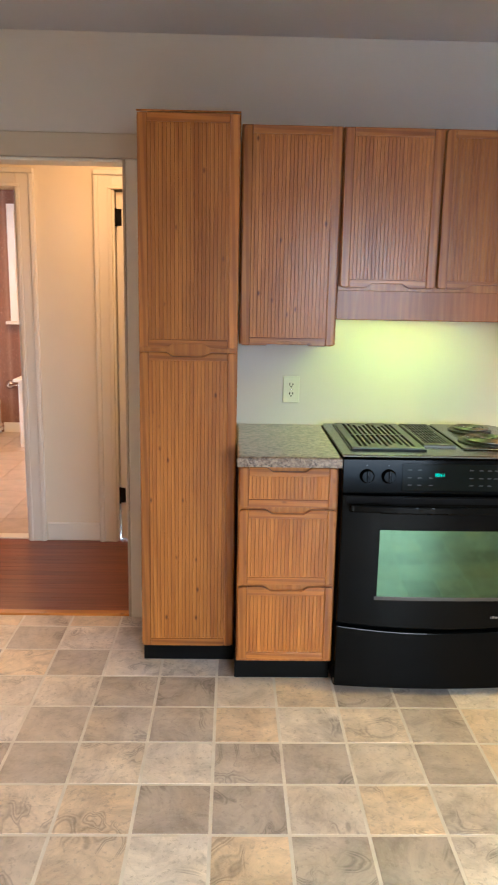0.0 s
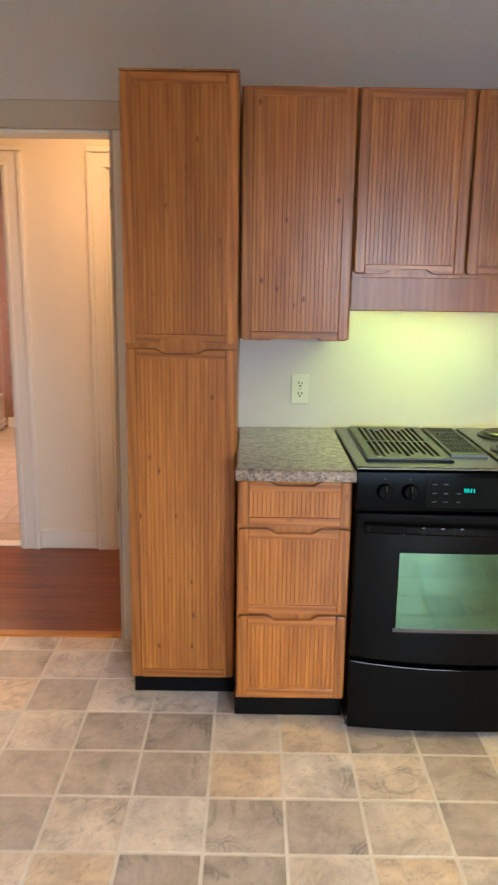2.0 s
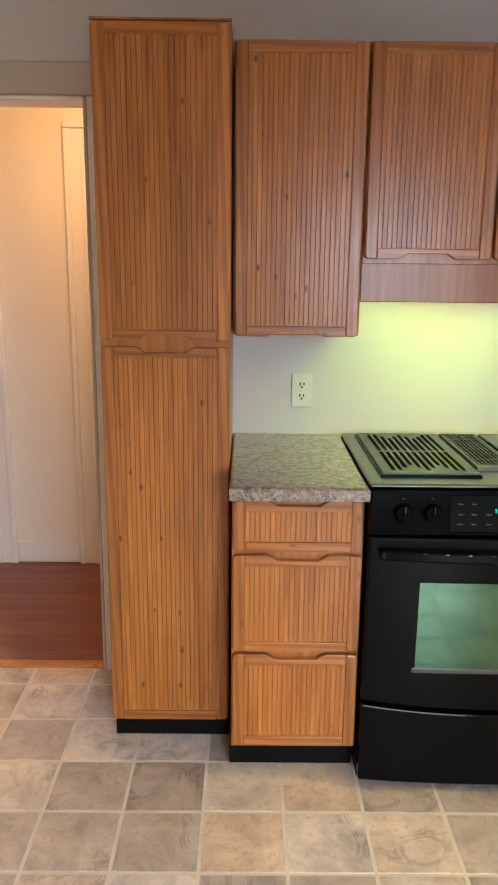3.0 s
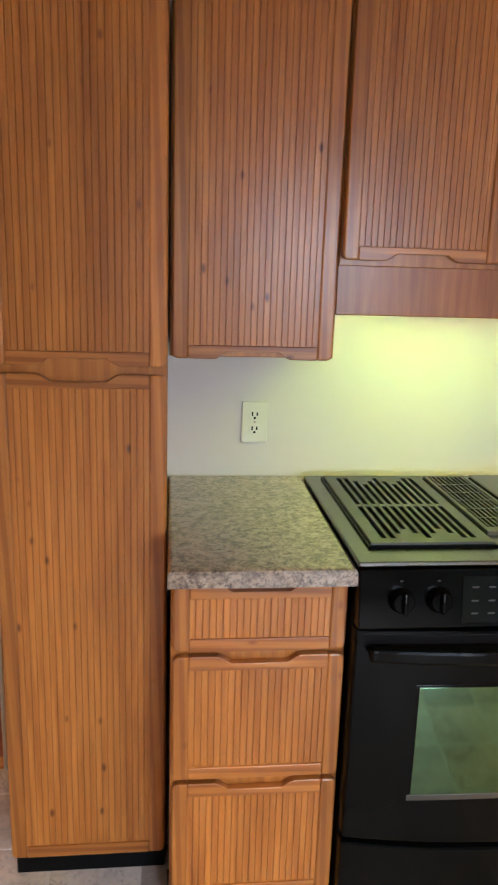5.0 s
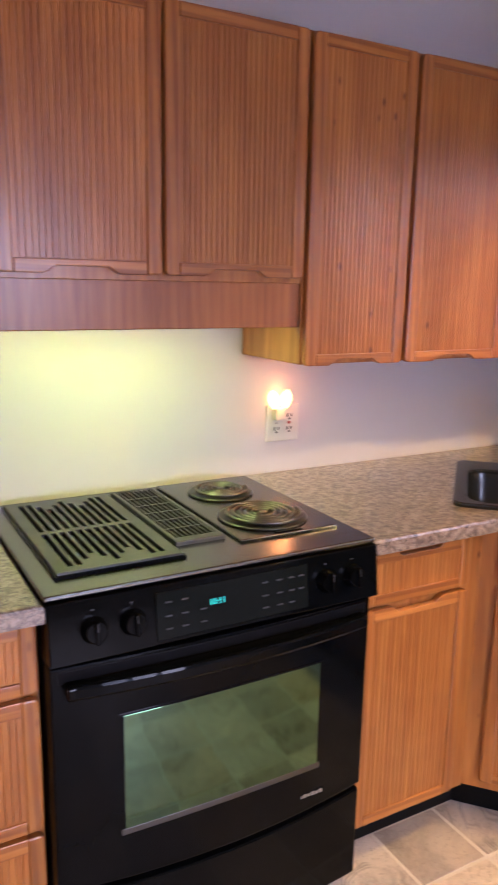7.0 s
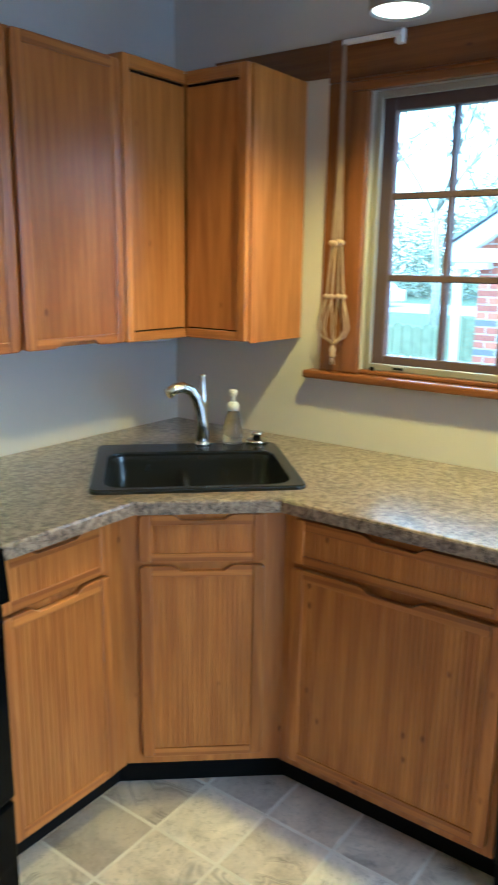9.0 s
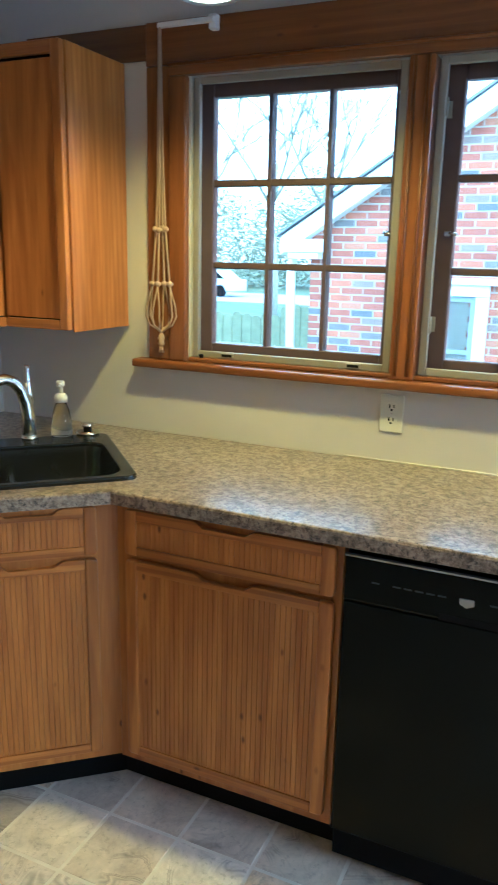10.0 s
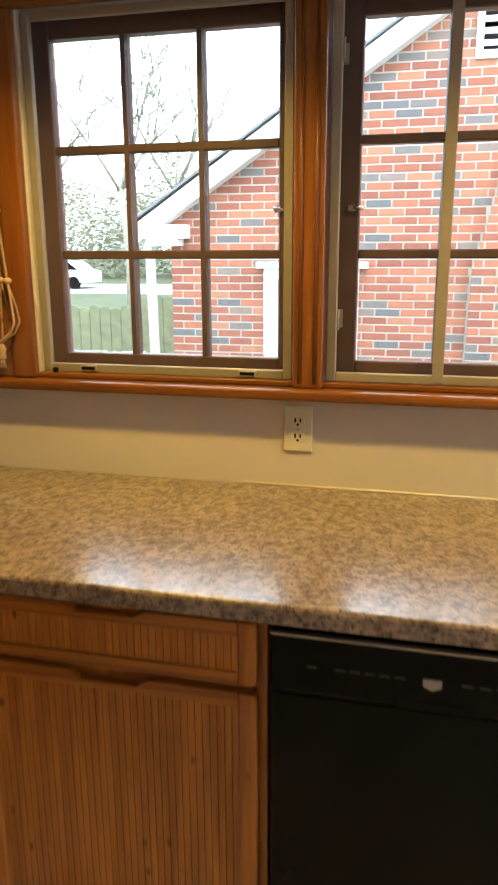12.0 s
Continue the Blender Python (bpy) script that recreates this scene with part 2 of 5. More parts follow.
def wallpaper():
    m = Mat("brown_striped_wallpaper", 0.65)
    w = m.n.new("ShaderNodeTexWave")
    w.inputs["Scale"].default_value, w.inputs["Distortion"].default_value = 1.3, 0.4
    m.l.new(m.coords(), w.inputs["Vector"])
    n = m.noise(m.coords((30, 30, 6)), 3, 5, 0.7)
    fleck = m.noise(m.coords((1, 1, 1)), 60, 4, 0.65)
    col = m.ramp(w.outputs[1], (0.1, (0.25, 0.125, 0.075)), (0.5, (0.34, 0.19, 0.125)), (0.9, (0.22, 0.105, 0.062)))
    col = m.mix(0.5, col, m.ramp(n, (0.3, 0.6), (0.7, 1.3)), "MULTIPLY")
    col = m.mix(m.ramp(fleck, (0.56, 0.0), (0.66, 0.55)), col, (0.42, 0.29, 0.2))
    m.set("Base Color", col)
    return m.m


WALLPAPER = wallpaper()


def brickmat(island):
    m = Mat("red_brick_joined" if island else "red_brick", 0.85)
    r = m.island() if island else m.random()
    col = m.ramp(r, (0.0, (0.33, 0.115, 0.07)), (0.3, (0.41, 0.15, 0.083)), (0.55, (0.29, 0.10, 0.062)), (0.70, (0.43, 0.185, 0.105)), (0.80, (0.19, 0.165, 0.15)), (0.88, (0.15, 0.14, 0.14)), (0.95, (0.25, 0.19, 0.155)))
    r_node = col.node
    r_node.color_ramp.interpolation = "CONSTANT"
    n = m.noise(m.coords(), 28, 5, 0.65)
    m.set("Base Color", m.mix(0.5, col, m.ramp(n, (0.3, 0.65), (0.7, 1.25)), "MULTIPLY"))
    m.bump(n, 0.3, 0.004)
    return m.m


BRICK, BRICKJ = brickmat(False), brickmat(True)
MORTAR = plain("mortar", (0.52, 0.47, 0.40), 0.9, grit=0.1)
WHITEO = paint("white_exterior_paint", (0.78, 0.78, 0.76), 0.5)
SHINGLE = plain("grey_shingle", (0.26, 0.26, 0.27), 0.9, grit=0.15)
FENCE = plain("weathered_fence", (0.25, 0.26, 0.15), 0.85, grit=0.2)
BARK = plain("grey_bark", (0.42, 0.39, 0.31), 0.9, grit=0.2)
GRASS = plain("dull_grass", (0.12, 0.14, 0.06), 0.95, grit=0.3)
ASPH = plain("pale_drive", (0.34, 0.33, 0.32), 0.9, grit=0.1)
SHRUB = plain("bare_scrub", (0.42, 0.42, 0.28), 0.9, grit=0.25)
CARB = plain("pale_blue_car_paint", (0.62, 0.68, 0.72), 0.25)


# ---- building helpers ----
def box(x0, x1, y0, y1, z0, z1, bevel=0.0, seg=1):
    bm = bmesh.new()
    bmesh.ops.create_cube(bm, size=1, matrix=Matrix.Translation(((x0 + x1) / 2, (y0 + y1) / 2, (z0 + z1) / 2)) @ Matrix.Diagonal((abs(x1 - x0), abs(y1 - y0), abs(z1 - z0), 1)))
    if bevel:
        bmesh.ops.bevel(bm, geom=bm.edges[:], offset=bevel, segments=seg, affect="EDGES", profile=0.5)
    return bm


def prism(poly, d0, d1, bevel=0.0, axis="y"):
    """A polygon in (x, z) pushed from y=d0 to d1, or in (x, y) from z=d0 to d1."""
    bm = bmesh.new()
    put = (lambda a, b, d: (a, d, b)) if axis == "y" else (lambda a, b, d: (a, b, d))
    lo = [bm.verts.new(put(a, b, d0)) for a, b in poly]
    hi = [bm.verts.new(put(a, b, d1)) for a, b in poly]
    bm.faces.new(lo), bm.faces.new(hi[::-1])
    for i in range(len(poly)):
        j = (i + 1) % len(poly)
        bm.faces.new((lo[i], hi[i], hi[j], lo[j]))
    bmesh.ops.recalc_face_normals(bm, faces=bm.faces[:])
    if bevel:
        bmesh.ops.bevel(bm, geom=bm.edges[:], offset=bevel, segments=2, affect="EDGES", profile=0.5)
    return bm


def lathe(profile, at=(0, 0, 0), seg=24, m=None, caps=True):
    bm = bmesh.new()
    rings = []
    for r, z in profile:
        rings.append([bm.verts.new((r * math.cos(2 * math.pi * i / seg), r * math.sin(2 * math.pi * i / seg), z)) for i in range(seg)])
    for a, b in zip(rings, rings[1:]):
        for i in range(seg):
            bm.faces.new((a[i], a[(i + 1) % seg], b[(i + 1) % seg], b[i]))
    if caps:
        bm.faces.new(rings[0][::-1]), bm.faces.new(rings[-1])
    bmesh.ops.recalc_face_normals(bm, faces=bm.faces[:])
    for f in bm.faces:
        f.smooth = len(f.verts) == 4
    bmesh.ops.transform(bm, matrix=Matrix.Translation(at) @ (m or Matrix.Identity(4)), verts=bm.verts[:])
    return bm


def tube(points, radius, seg=8, close=False):
    bm = bmesh.new()
    pts = [Vector(p) for p in points]
    rad = radius if isinstance(radius, (list, tuple)) else [radius] * len(pts)
    rings, side = [], None
    for i, p in enumerate(pts):
        d = (pts[(i + 1) % len(pts)] - pts[i - 1]) if close else (pts[min(i + 1, len(pts) - 1)] - pts[max(i - 1, 0)])
        d.normalize()
        if side is None:
            side = d.cross(Vector((0, 0, 1)) if abs(d.z) < 0.9 else Vector((1, 0, 0)))
        side = (side - d * side.dot(d)).normalized()
        up = d.cross(side)
        rings.append([bm.verts.new(p + rad[i] * (side * math.cos(2 * math.pi * k / seg) + up * math.sin(2 * math.pi * k / seg))) for k in range(seg)])
    for a, b in zip(rings, rings[1:] + (rings[:1] if close else [])):
        for k in range(seg):
            f = bm.faces.new((a[k], a[(k + 1) % seg], b[(k + 1) % seg], b[k]))
            f.smooth = True
    if not close:
        bm.faces.new(rings[0][::-1]), bm.faces.new(rings[-1])
    bmesh.ops.recalc_face_normals(bm, faces=bm.faces[:])
    return bm


def join(*bms):
    out = bmesh.new()
    for b in bms:
        me = bpy.data.meshes.new("tmp")
        b.to_mesh(me), b.free()
        out.from_mesh(me)
        bpy.data.meshes.remove(me)
    return out


def moved(bm, m):
    bmesh.ops.transform(bm, matrix=m, verts=bm.verts[:])
    return bm


def part(name, bm, material, parent=None, label="", smooth=None):
    """One mesh object from a bmesh in world coordinates, under its thing or part."""
    me = bpy.data.meshes.new(name)
    base = parent.matrix_world.copy() if parent else Matrix.Identity(4)
    if parent:
        bmesh.ops.transform(bm, matrix=base.inverted(), verts=bm.verts[:])
    bm.to_mesh(me), bm.free()
    me.materials.append(material)
    ob = new(name, me)
    if parent:
        ob.parent = parent
        ob.matrix_world = base
    if label:
        ob["label"] = label
    return ob


def thing(name, at, label, category, group="", kind=""):
    ob = new(name)
    ob.location = at
    ob.matrix_world = Matrix.Translation(at)
    return tagged(ob, label, category, group, kind)


def setting(name, bm, material, label, category=""):
    ob = part(name, bm, material)
    return tagged(ob, label, category or name.split("_")[0], "", "structure")


# ---- the shell ----
EX = 2.61
NY = 3.43
wn_ = join(box(ROOM_W, -1.05, NY, NY + 0.12, 0, H), box(-0.319, EX + 0.14, NY, NY + 0.12, 0, H), box(-1.05, -0.319, NY, NY + 0.12, 2.01, H))
setting("wall_north", wn_, WALL, "pale lilac-white painted wall with a doorway to the hall", "wall")
we = join(box(EX, EX + 0.14, 2.605, NY, 0, H), box(EX, EX + 0.14, ROOM_S, 1.165, 0, H), box(EX, EX + 0.14, 1.165, 2.605, 0, 1.185), box(EX, EX + 0.14, 1.165, 2.605, 2.065, H))
setting("wall_east", we, WALL, "white painted wall with two casement windows", "wall")
# the opening is added for the unseen south fill lamp
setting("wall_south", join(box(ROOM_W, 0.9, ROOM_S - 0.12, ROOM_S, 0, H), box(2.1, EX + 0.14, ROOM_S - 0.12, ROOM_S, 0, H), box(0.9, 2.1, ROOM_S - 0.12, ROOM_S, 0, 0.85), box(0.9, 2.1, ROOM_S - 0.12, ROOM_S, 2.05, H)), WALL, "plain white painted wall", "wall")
setting("wall_west", box(ROOM_W - 0.12, ROOM_W, ROOM_S - 0.12, NY + 0.12, 0, H), WALL, "plain white painted wall", "wall")
setting("ceiling", box(ROOM_W - 0.12, EX + 0.14, ROOM_S - 0.12, NY + 0.12, H, H + 0.1), CEIL, "pale grey painted ceiling")
floor = setting("floor", box(ROOM_W, EX, ROOM_S, NY + 0.03, -0.1, -0.0012), GROUT, "vinyl floor of stone-look squares in grey and tan with pale joints")

# hall and bathroom beyond the doorway
HY = 4.478
setting("wall_hall", join(box(-0.96, -0.54, HY, HY + 0.12, 0, 2.45), box(-1.06, -0.96, HY + 0.002, HY + 0.12, 2.015, 2.45), box(-1.75, -1.06, HY, HY + 0.12, 2.015, 2.45), box(-2.6, -1.75, HY, HY + 0.12, 0, 2.45), box(-0.54, 0.3, HY, HY + 0.12, 2.015, 2.45), box(0.3, 0.9, HY, HY + 0.12, 0, 2.45), box(-1.06, -0.96, HY, HY + 0.12, 0, 2.015)), CREAM, "cream painted hall wall with two doorways", "wall")
setting("wall_hall_end", join(box(-2.6, -2.48, NY + 0.12, HY, 0, 2.45), box(0.8, 0.9, NY + 0.12, HY, 0, 2.45)), CREAM, "cream painted end walls of the hall", "wall")
setting("ceiling_hall", box(-3.2, 0.9, NY + 0.12, 7.95, 2.45, 2.53), CEIL, "white painted hall ceiling", "ceiling")
hall_floor = setting("floor_hall", box(-2.6, 0.9, NY + 0.03, HY + 0.06, -0.1, -0.004), HALLWOOD, "dark red hardwood floor boards in the hall", "floor")
bath_floor = setting("floor_bath", box(-3.1, -0.7, HY + 0.06, 7.85, -0.1, -0.004), GROUT, "pale pinkish stone tile floor in the bathroom", "floor")
setting("wall_bath", join(box(-3.1, -0.7, 7.80, 7.92, 0, 2.45), box(-3.2, -3.08, HY + 0.12, 7.8, 0, 2.45)), WALLPAPER, "brown striped wallpaper in the bathroom", "wall")
setting("wall_bath_side", box(-1.02, -0.9, HY + 0.12, 7.8, 0, 2.45), WALLPAPER, "brown striped wallpaper in the bathroom", "wall")


def prismx(poly, x0, x1, bevel=0.0):
    """A polygon in (y, z) pushed from x0 to x1."""
    bm = prism(poly, x0, x1, 0.0)
    for v in bm.verts:
        v.co = Vector((v.co.y, v.co.x, v.co.z))
    bmesh.ops.recalc_face_normals(bm, faces=bm.faces[:])
    if bevel:
        bmesh.ops.bevel(bm, geom=bm.edges[:], offset=bevel, segments=2, affect="EDGES", profile=0.5)
    return bm


def slab(outer, holes, z0, z1, bevel=0.0):
    """A flat slab with holes, its outlines in (x, y)."""
    bm = bmesh.new()
    for loop in (outer, *holes):
        vs = [bm.verts.new((x, y, z1)) for x, y in loop]
        for i in range(len(vs)):
            bm.edges.new((vs[i], vs[(i + 1) % len(vs)]))
    bmesh.ops.triangle_fill(bm, use_beauty=True, use_dissolve=False, edges=bm.edges[:])
    ext = bmesh.ops.extrude_face_region(bm, geom=bm.faces[:])
    for v in [g for g in ext["geom"] if isinstance(g, bmesh.types.BMVert)]:
        v.co.z = z0
    bmesh.ops.recalc_face_normals(bm, faces=bm.faces[:])
    if bevel:
        top = [e for e in bm.edges if all(abs(v.co.z - z1) < 1e-6 for v in e.verts) and len(e.link_faces) == 2 and abs(e.link_faces[0].normal.z - e.link_faces[1].normal.z) > 0.5]
        bmesh.ops.bevel(bm, geom=top, offset=bevel, segments=2, affect="EDGES", profile=0.5)
    return bm


def rounded(w, h, r, n=5, cx=0.0, cy=0.0):
    """A rounded rectangle as a list of points."""
    pts = []
    for sx, sy, a0 in ((1, 1, 0), (-1, 1, 90), (-1, -1, 180), (1, -1, 270)):
        for k in range(n + 1):
            a = radians(a0 + 90 * k / n)
            pts.append((cx + sx * (w / 2 - r) + r * math.cos(a), cy + sy * (h / 2 - r) + r * math.sin(a)))
    return pts


def beadboard(x0, x1, z0, z1, y, pitch=0.0142, groove=0.0024, depth=0.0020):
    """A panel with upright V grooves; its face at y, looking to -y."""
    bm = bmesh.new()
    prof, n = [], max(1, round((x1 - x0) / pitch))
    p = (x1 - x0) / n
    for i in range(n):
        a = x0 + i * p
        prof += [(a, y + depth if i else y), (a + groove / 2, y), (a + p - groove / 2, y)]
    prof.append((x1, y))
    lo = [bm.verts.new((a, b, z0)) for a, b in prof]
    hi = [bm.verts.new((a, b, z1)) for a, b in prof]
    for i in range(len(prof) - 1):
        bm.faces.new((lo[i], lo[i + 1], hi[i + 1], hi[i]))
    return join(bm, box(x0, x1, y + depth + 0.001, y + 0.012, z0, z1))


def notched(x0, x1, z0, z1, y0, y1, edge, bevel=0.002, wide=0.085, deep=0.016):
    """A rail with a finger scoop in its lower or upper edge."""
    c = (x0 + x1) / 2
    k = min(wide, (x1 - x0) * 0.36)
    poly = [(x0, z0)]
    if edge == "bottom":
        poly += [(c - k, z0), (c - k + 0.012, z0 + deep * 0.35), (c - k + 0.026, z0 + deep), (c + k - 0.026, z0 + deep), (c + k - 0.012, z0 + deep * 0.35), (c + k, z0)]
    poly += [(x1, z0), (x1, z1)]
    if edge == "top":
        poly += [(c + k, z1), (c + k - 0.012, z1 - deep * 0.35), (c + k - 0.026, z1 - deep), (c - k + 0.026, z1 - deep), (c - k + 0.012, z1 - deep * 0.35), (c - k, z1)]
    poly.append((x0, z1))
    return prism(poly, y0, y1, bevel)


def door(parent, m, w, h, notch="bottom", stile=0.036, rail=0.03, name="door", t=0.019, lip=0.03):
    """A framed beadboard door or drawer front: x to the right, z up, its face at y=0 looking to -y."""
    r0 = lip if notch == "bottom" else rail
    r1 = lip if notch == "top" else rail
    d = part(name, moved(beadboard(stile - 0.002, w - stile + 0.002, r0 - 0.002, h - r1 + 0.002, 0.005), m), OAK_V, parent)
    for a, b, s_ in ((0, stile, 1), (w - stile, w, -1)):
        q = [(0.012 * (1 - math.cos(k)), 0.012 * (1 - math.sin(k))) for k in (0, 0.52, 1.05, 1.571)]
        out, inn = (a, b) if s_ > 0 else (b, a)
        poly = [(out + s_ * x, z) for x, z in q] + [(inn, 0), (inn, h)] + [(out + s_ * x, h - z) for x, z in q[::-1]]
        part("stile", moved(prism(poly, 0, t, 0.0042), m), OAK_STILE, d)
    part("rail", moved(notched(stile, w - stile, 0, r0, 0.0008, t, notch if notch == "bottom" else ""), m), OAK_H, d)
    part("rail", moved(notched(stile, w - stile, h - r1, h, 0.0008, t, notch if notch == "top" else ""), m), OAK_H, d)
    return d


def facing(x, y, z, turn=0):
    return pose(x, y, z, 0, 0, turn)


# ---- cabinets along the north wall ----
c = thing("pantry_cabinet", (-0.035, 3.2, 0), "tall narrow oak pantry cabinet with two beadboard doors beside the doorway", "cabinet")
part("body", join(box(-0.219, 0.15, 3.006, NY - 0.002, 0.075, 2.104, 0.002), box(-0.219, 0.15, 2.989, 3.005, 2.1045, 2.110, 0.001)), OAK_V, c)
door(c, facing(-0.217, 2.985, 1.281), 0.365, 0.820, "bottom")
door(c, facing(-0.217, 2.985, 0.082), 0.365, 1.182, "top")
part("toe_kick", box(-0.215, 0.148, 3.028, 3.05, 0, 0.076, 0.002), RUBBER, c, "black vinyl toe kick")

c = thing("drawer_base_cabinet", (0.343, 3.1, 0), "oak base cabinet with three beadboard drawers beside the range", "cabinet")
part("body", box(0.160, 0.525, 2.821, NY - 0.002, 0.105, 0.883, 0.002), OAK_V, c)
for z0, z1 in ((0.724, 0.872), (0.424, 0.713), (0.122, 0.413)):
    door(c, facing(0.164, 2.80, z0), 0.357, z1 - z0, "top", 0.034, 0.028, "drawer_front", 0.019, 0.032)
part("toe_kick", box(0.155, 0.527, 2.885, 2.905, 0, 0.106, 0.002), RUBBER, c, "black vinyl toe kick")

c = thing("narrow_base_cabinet", (1.49, 3.1, 0), "oak base cabinet with one drawer above one beadboard door", "cabinet")
part("body", box(1.290, 1.70, 2.821, NY - 0.002, 0.105, 0.883, 0.002), OAK_V, c)
door(c, facing(1.297, 2.80, 0.735), 0.343, 0.137, "top", 0.034, 0.026, "drawer_front", 0.019, 0.03)
door(c, facing(1.297, 2.80, 0.122), 0.343, 0.602, "top", 0.034, 0.028, "door", 0.019, 0.032)
part("toe_kick", box(1.290, 1.738, 2.885, 2.905, 0, 0.1055, 0.002), RUBBER, c, "black vinyl toe kick")

UP = [("upper_cabinet", 0.157, 0.528, 1.287, "tall oak wall cabinet with one beadboard door"),
      ("upper_cabinet", 1.294, 1.622, 1.290, "tall oak wall cabinet with one beadboard door"),
      ("upper_cabinet", 1.630, 2.008, 1.290, "tall oak wall cabinet with one beadboard door")]
for name, x0, x1, z0, lab in UP:
    c = thing(name, ((x0 + x1) / 2, 3.27, z0), lab, "cabinet", "oak wall cabinets")
    part("body", box(x0 - 0.002, x1 + 0.002, 3.116, NY - 0.002, z0 + 0.003, 2.094, 0.002), OAK_V, c)
    door(c, facing(x0 + 0.003, 3.095, z0), x1 - x0 - 0.006, 2.090 - z0, "bottom")

c = thing("hood_cabinet", (0.91, 3.27, 1.39), "short double-door oak wall cabinet with a hood fascia above the range", "cabinet", "oak wall cabinets")
part("body", box(0.532, 1.290, 3.116, NY - 0.002, 1.500, 2.094, 0.002), OAK_V, c)
door(c, facing(0.536, 3.095, 1.513), 0.366, 0.577, "bottom")
door(c, facing(0.910, 3.095, 1.513), 0.374, 0.577, "bottom")
part("fascia", box(0.531, 1.290, 3.120, 3.140, 1.390, 1.515, 0.002), FASCIA, c, "plain stained hood fascia board")
part("light_tube", tube([(0.72, 3.245, 1.452), (1.16, 3.245, 1.452)], 0.013, 10), TUBEGLOW, c, "lit yellow-green hood tube")

c = thing("corner_upper_cabinet", (2.3, 3.2, 1.29), "oak corner wall cabinet with a folding L-shaped plain door", "cabinet", "oak wall cabinets")
body = prism([(2.014, NY - 0.002), (2.014, 3.118), (2.31, 3.118), (2.31, 2.853), (EX - 0.002, 2.853), (EX - 0.002, NY - 0.002)], 1.290, 2.112, 0.002, "z")
part("body", body, PINE_V, c)
# frame of the L, with inset leaves behind dark gaps
fz0, fz1 = 1.288, 2.112
d = part("door", box(2.046, 2.287, 3.103, 3.117, 1.322, 2.066, 0.001), PINE_V, c, "plain flat folding leaf with a knot")
d2 = part("door", box(2.296, 2.309, 2.888, 3.100, 1.322, 2.066, 0.001), PINE_V, c, "plain flat folding leaf with a knot")
for bm, mat_ in ((box(2.012, 2.043, 3.095, 3.117, fz0, fz1, 0.004, 2), PINE_V), (box(2.043, 2.287, 3.096, 3.117, fz0, 1.318, 0.002), PINE_H), (box(2.043, 2.287, 3.096, 3.117, 2.075, fz1, 0.002), PINE_H),
                 (box(2.286, 2.309, 2.853, 2.886, fz0, fz1, 0.004, 2), PINE_V), (box(2.287, 2.309, 2.886, 3.096, fz0, 1.318, 0.002), PINE_H), (box(2.287, 2.309, 2.886, 3.096, 2.075, fz1, 0.002), PINE_H)):
    part("frame_rail", bm, mat_, c)
part("end_panel", box(2.309, EX - 0.003, 2.846, 2.853, fz0 - 0.006, fz1 - 0.002, 0.001), PINE_V, c, "smooth stained end panel")
# black strips paint the shade in the gaps above and below the leaves
for bm in (box(2.043, 2.290, 3.110, 3.1165, 2.065, 2.076), box(2.302, 2.3085, 2.886, 3.10, 2.065, 2.076), box(2.043, 2.29, 3.110, 3.1165, 1.317, 1.323), box(2.302, 2.3085, 2.886, 3.10, 1.317, 1.323)):
    part("shadow_gap", bm, BLACKM, c)

uc = thing("under_cabinet_light", (2.22, 3.2, 1.29), "white round under-cabinet light, switched off", "cabinet light")
part("housing", lathe([(0.075, 0), (0.085, 0.004), (0.085, 0.0115), (0.06, 0.012)], (2.20, 3.20, 1.2778), 28), WHITEP, uc)

# ---- corner and east base cabinets ----
A, B = Vector((1.700, 2.812)), Vector((1.978, 2.492))
ang = math.degrees(math.atan2(B.y - A.y, B.x - A.x))
L = (B - A).length
M = facing(A.x, A.y, 0, ang)
c = thing("sink_base_cabinet", (1.95, 2.75, 0), "diagonal oak corner cabinet with beadboard door under the sink", "cabinet")
part("body", moved(prism([(-0.026, 0.014), (L + 0.026, 0.014), (L + 0.026, 0.035), (-0.026, 0.035)], 0.105, 0.883, 0.0, "z"), M), OAK_V, c)
e = (L - 0.345) / 2
door(c, M @ facing(e, 0, 0.735), 0.345, 0.137, "top", 0.034, 0.026, "drawer_front", 0.019, 0.03)
door(c, M @ facing(e, 0, 0.132), 0.345, 0.592, "top", 0.034, 0.028, "door", 0.019, 0.032)
part("toe_kick", moved(box(-0.045, L + 0.045, 0.072, 0.092, 0, 0.106, 0.002), M), RUBBER, c, "black vinyl toe kick")

c = thing("wide_base_cabinet", (2.3, 2.15, 0), "wide oak base cabinet with one drawer above one beadboard door", "cabinet")
part("body", box(1.992, EX - 0.002, 1.848, 2.485, 0.105, 0.883, 0.002), OAK_V, c)
ME = facing(1.970, 2.448, 0, -90)
door(c, ME @ facing(0, 0, 0.745), 0.584, 0.127, "top", 0.036, 0.026, "drawer_front", 0.019, 0.03)
door(c, ME @ facing(0, 0, 0.140), 0.584, 0.590, "top", 0.036, 0.03, "door", 0.019, 0.032)
part("toe_kick", box(2.056, 2.076, 1.846, 2.53, 0, 0.106, 0.002), RUBBER, c, "black vinyl toe kick")

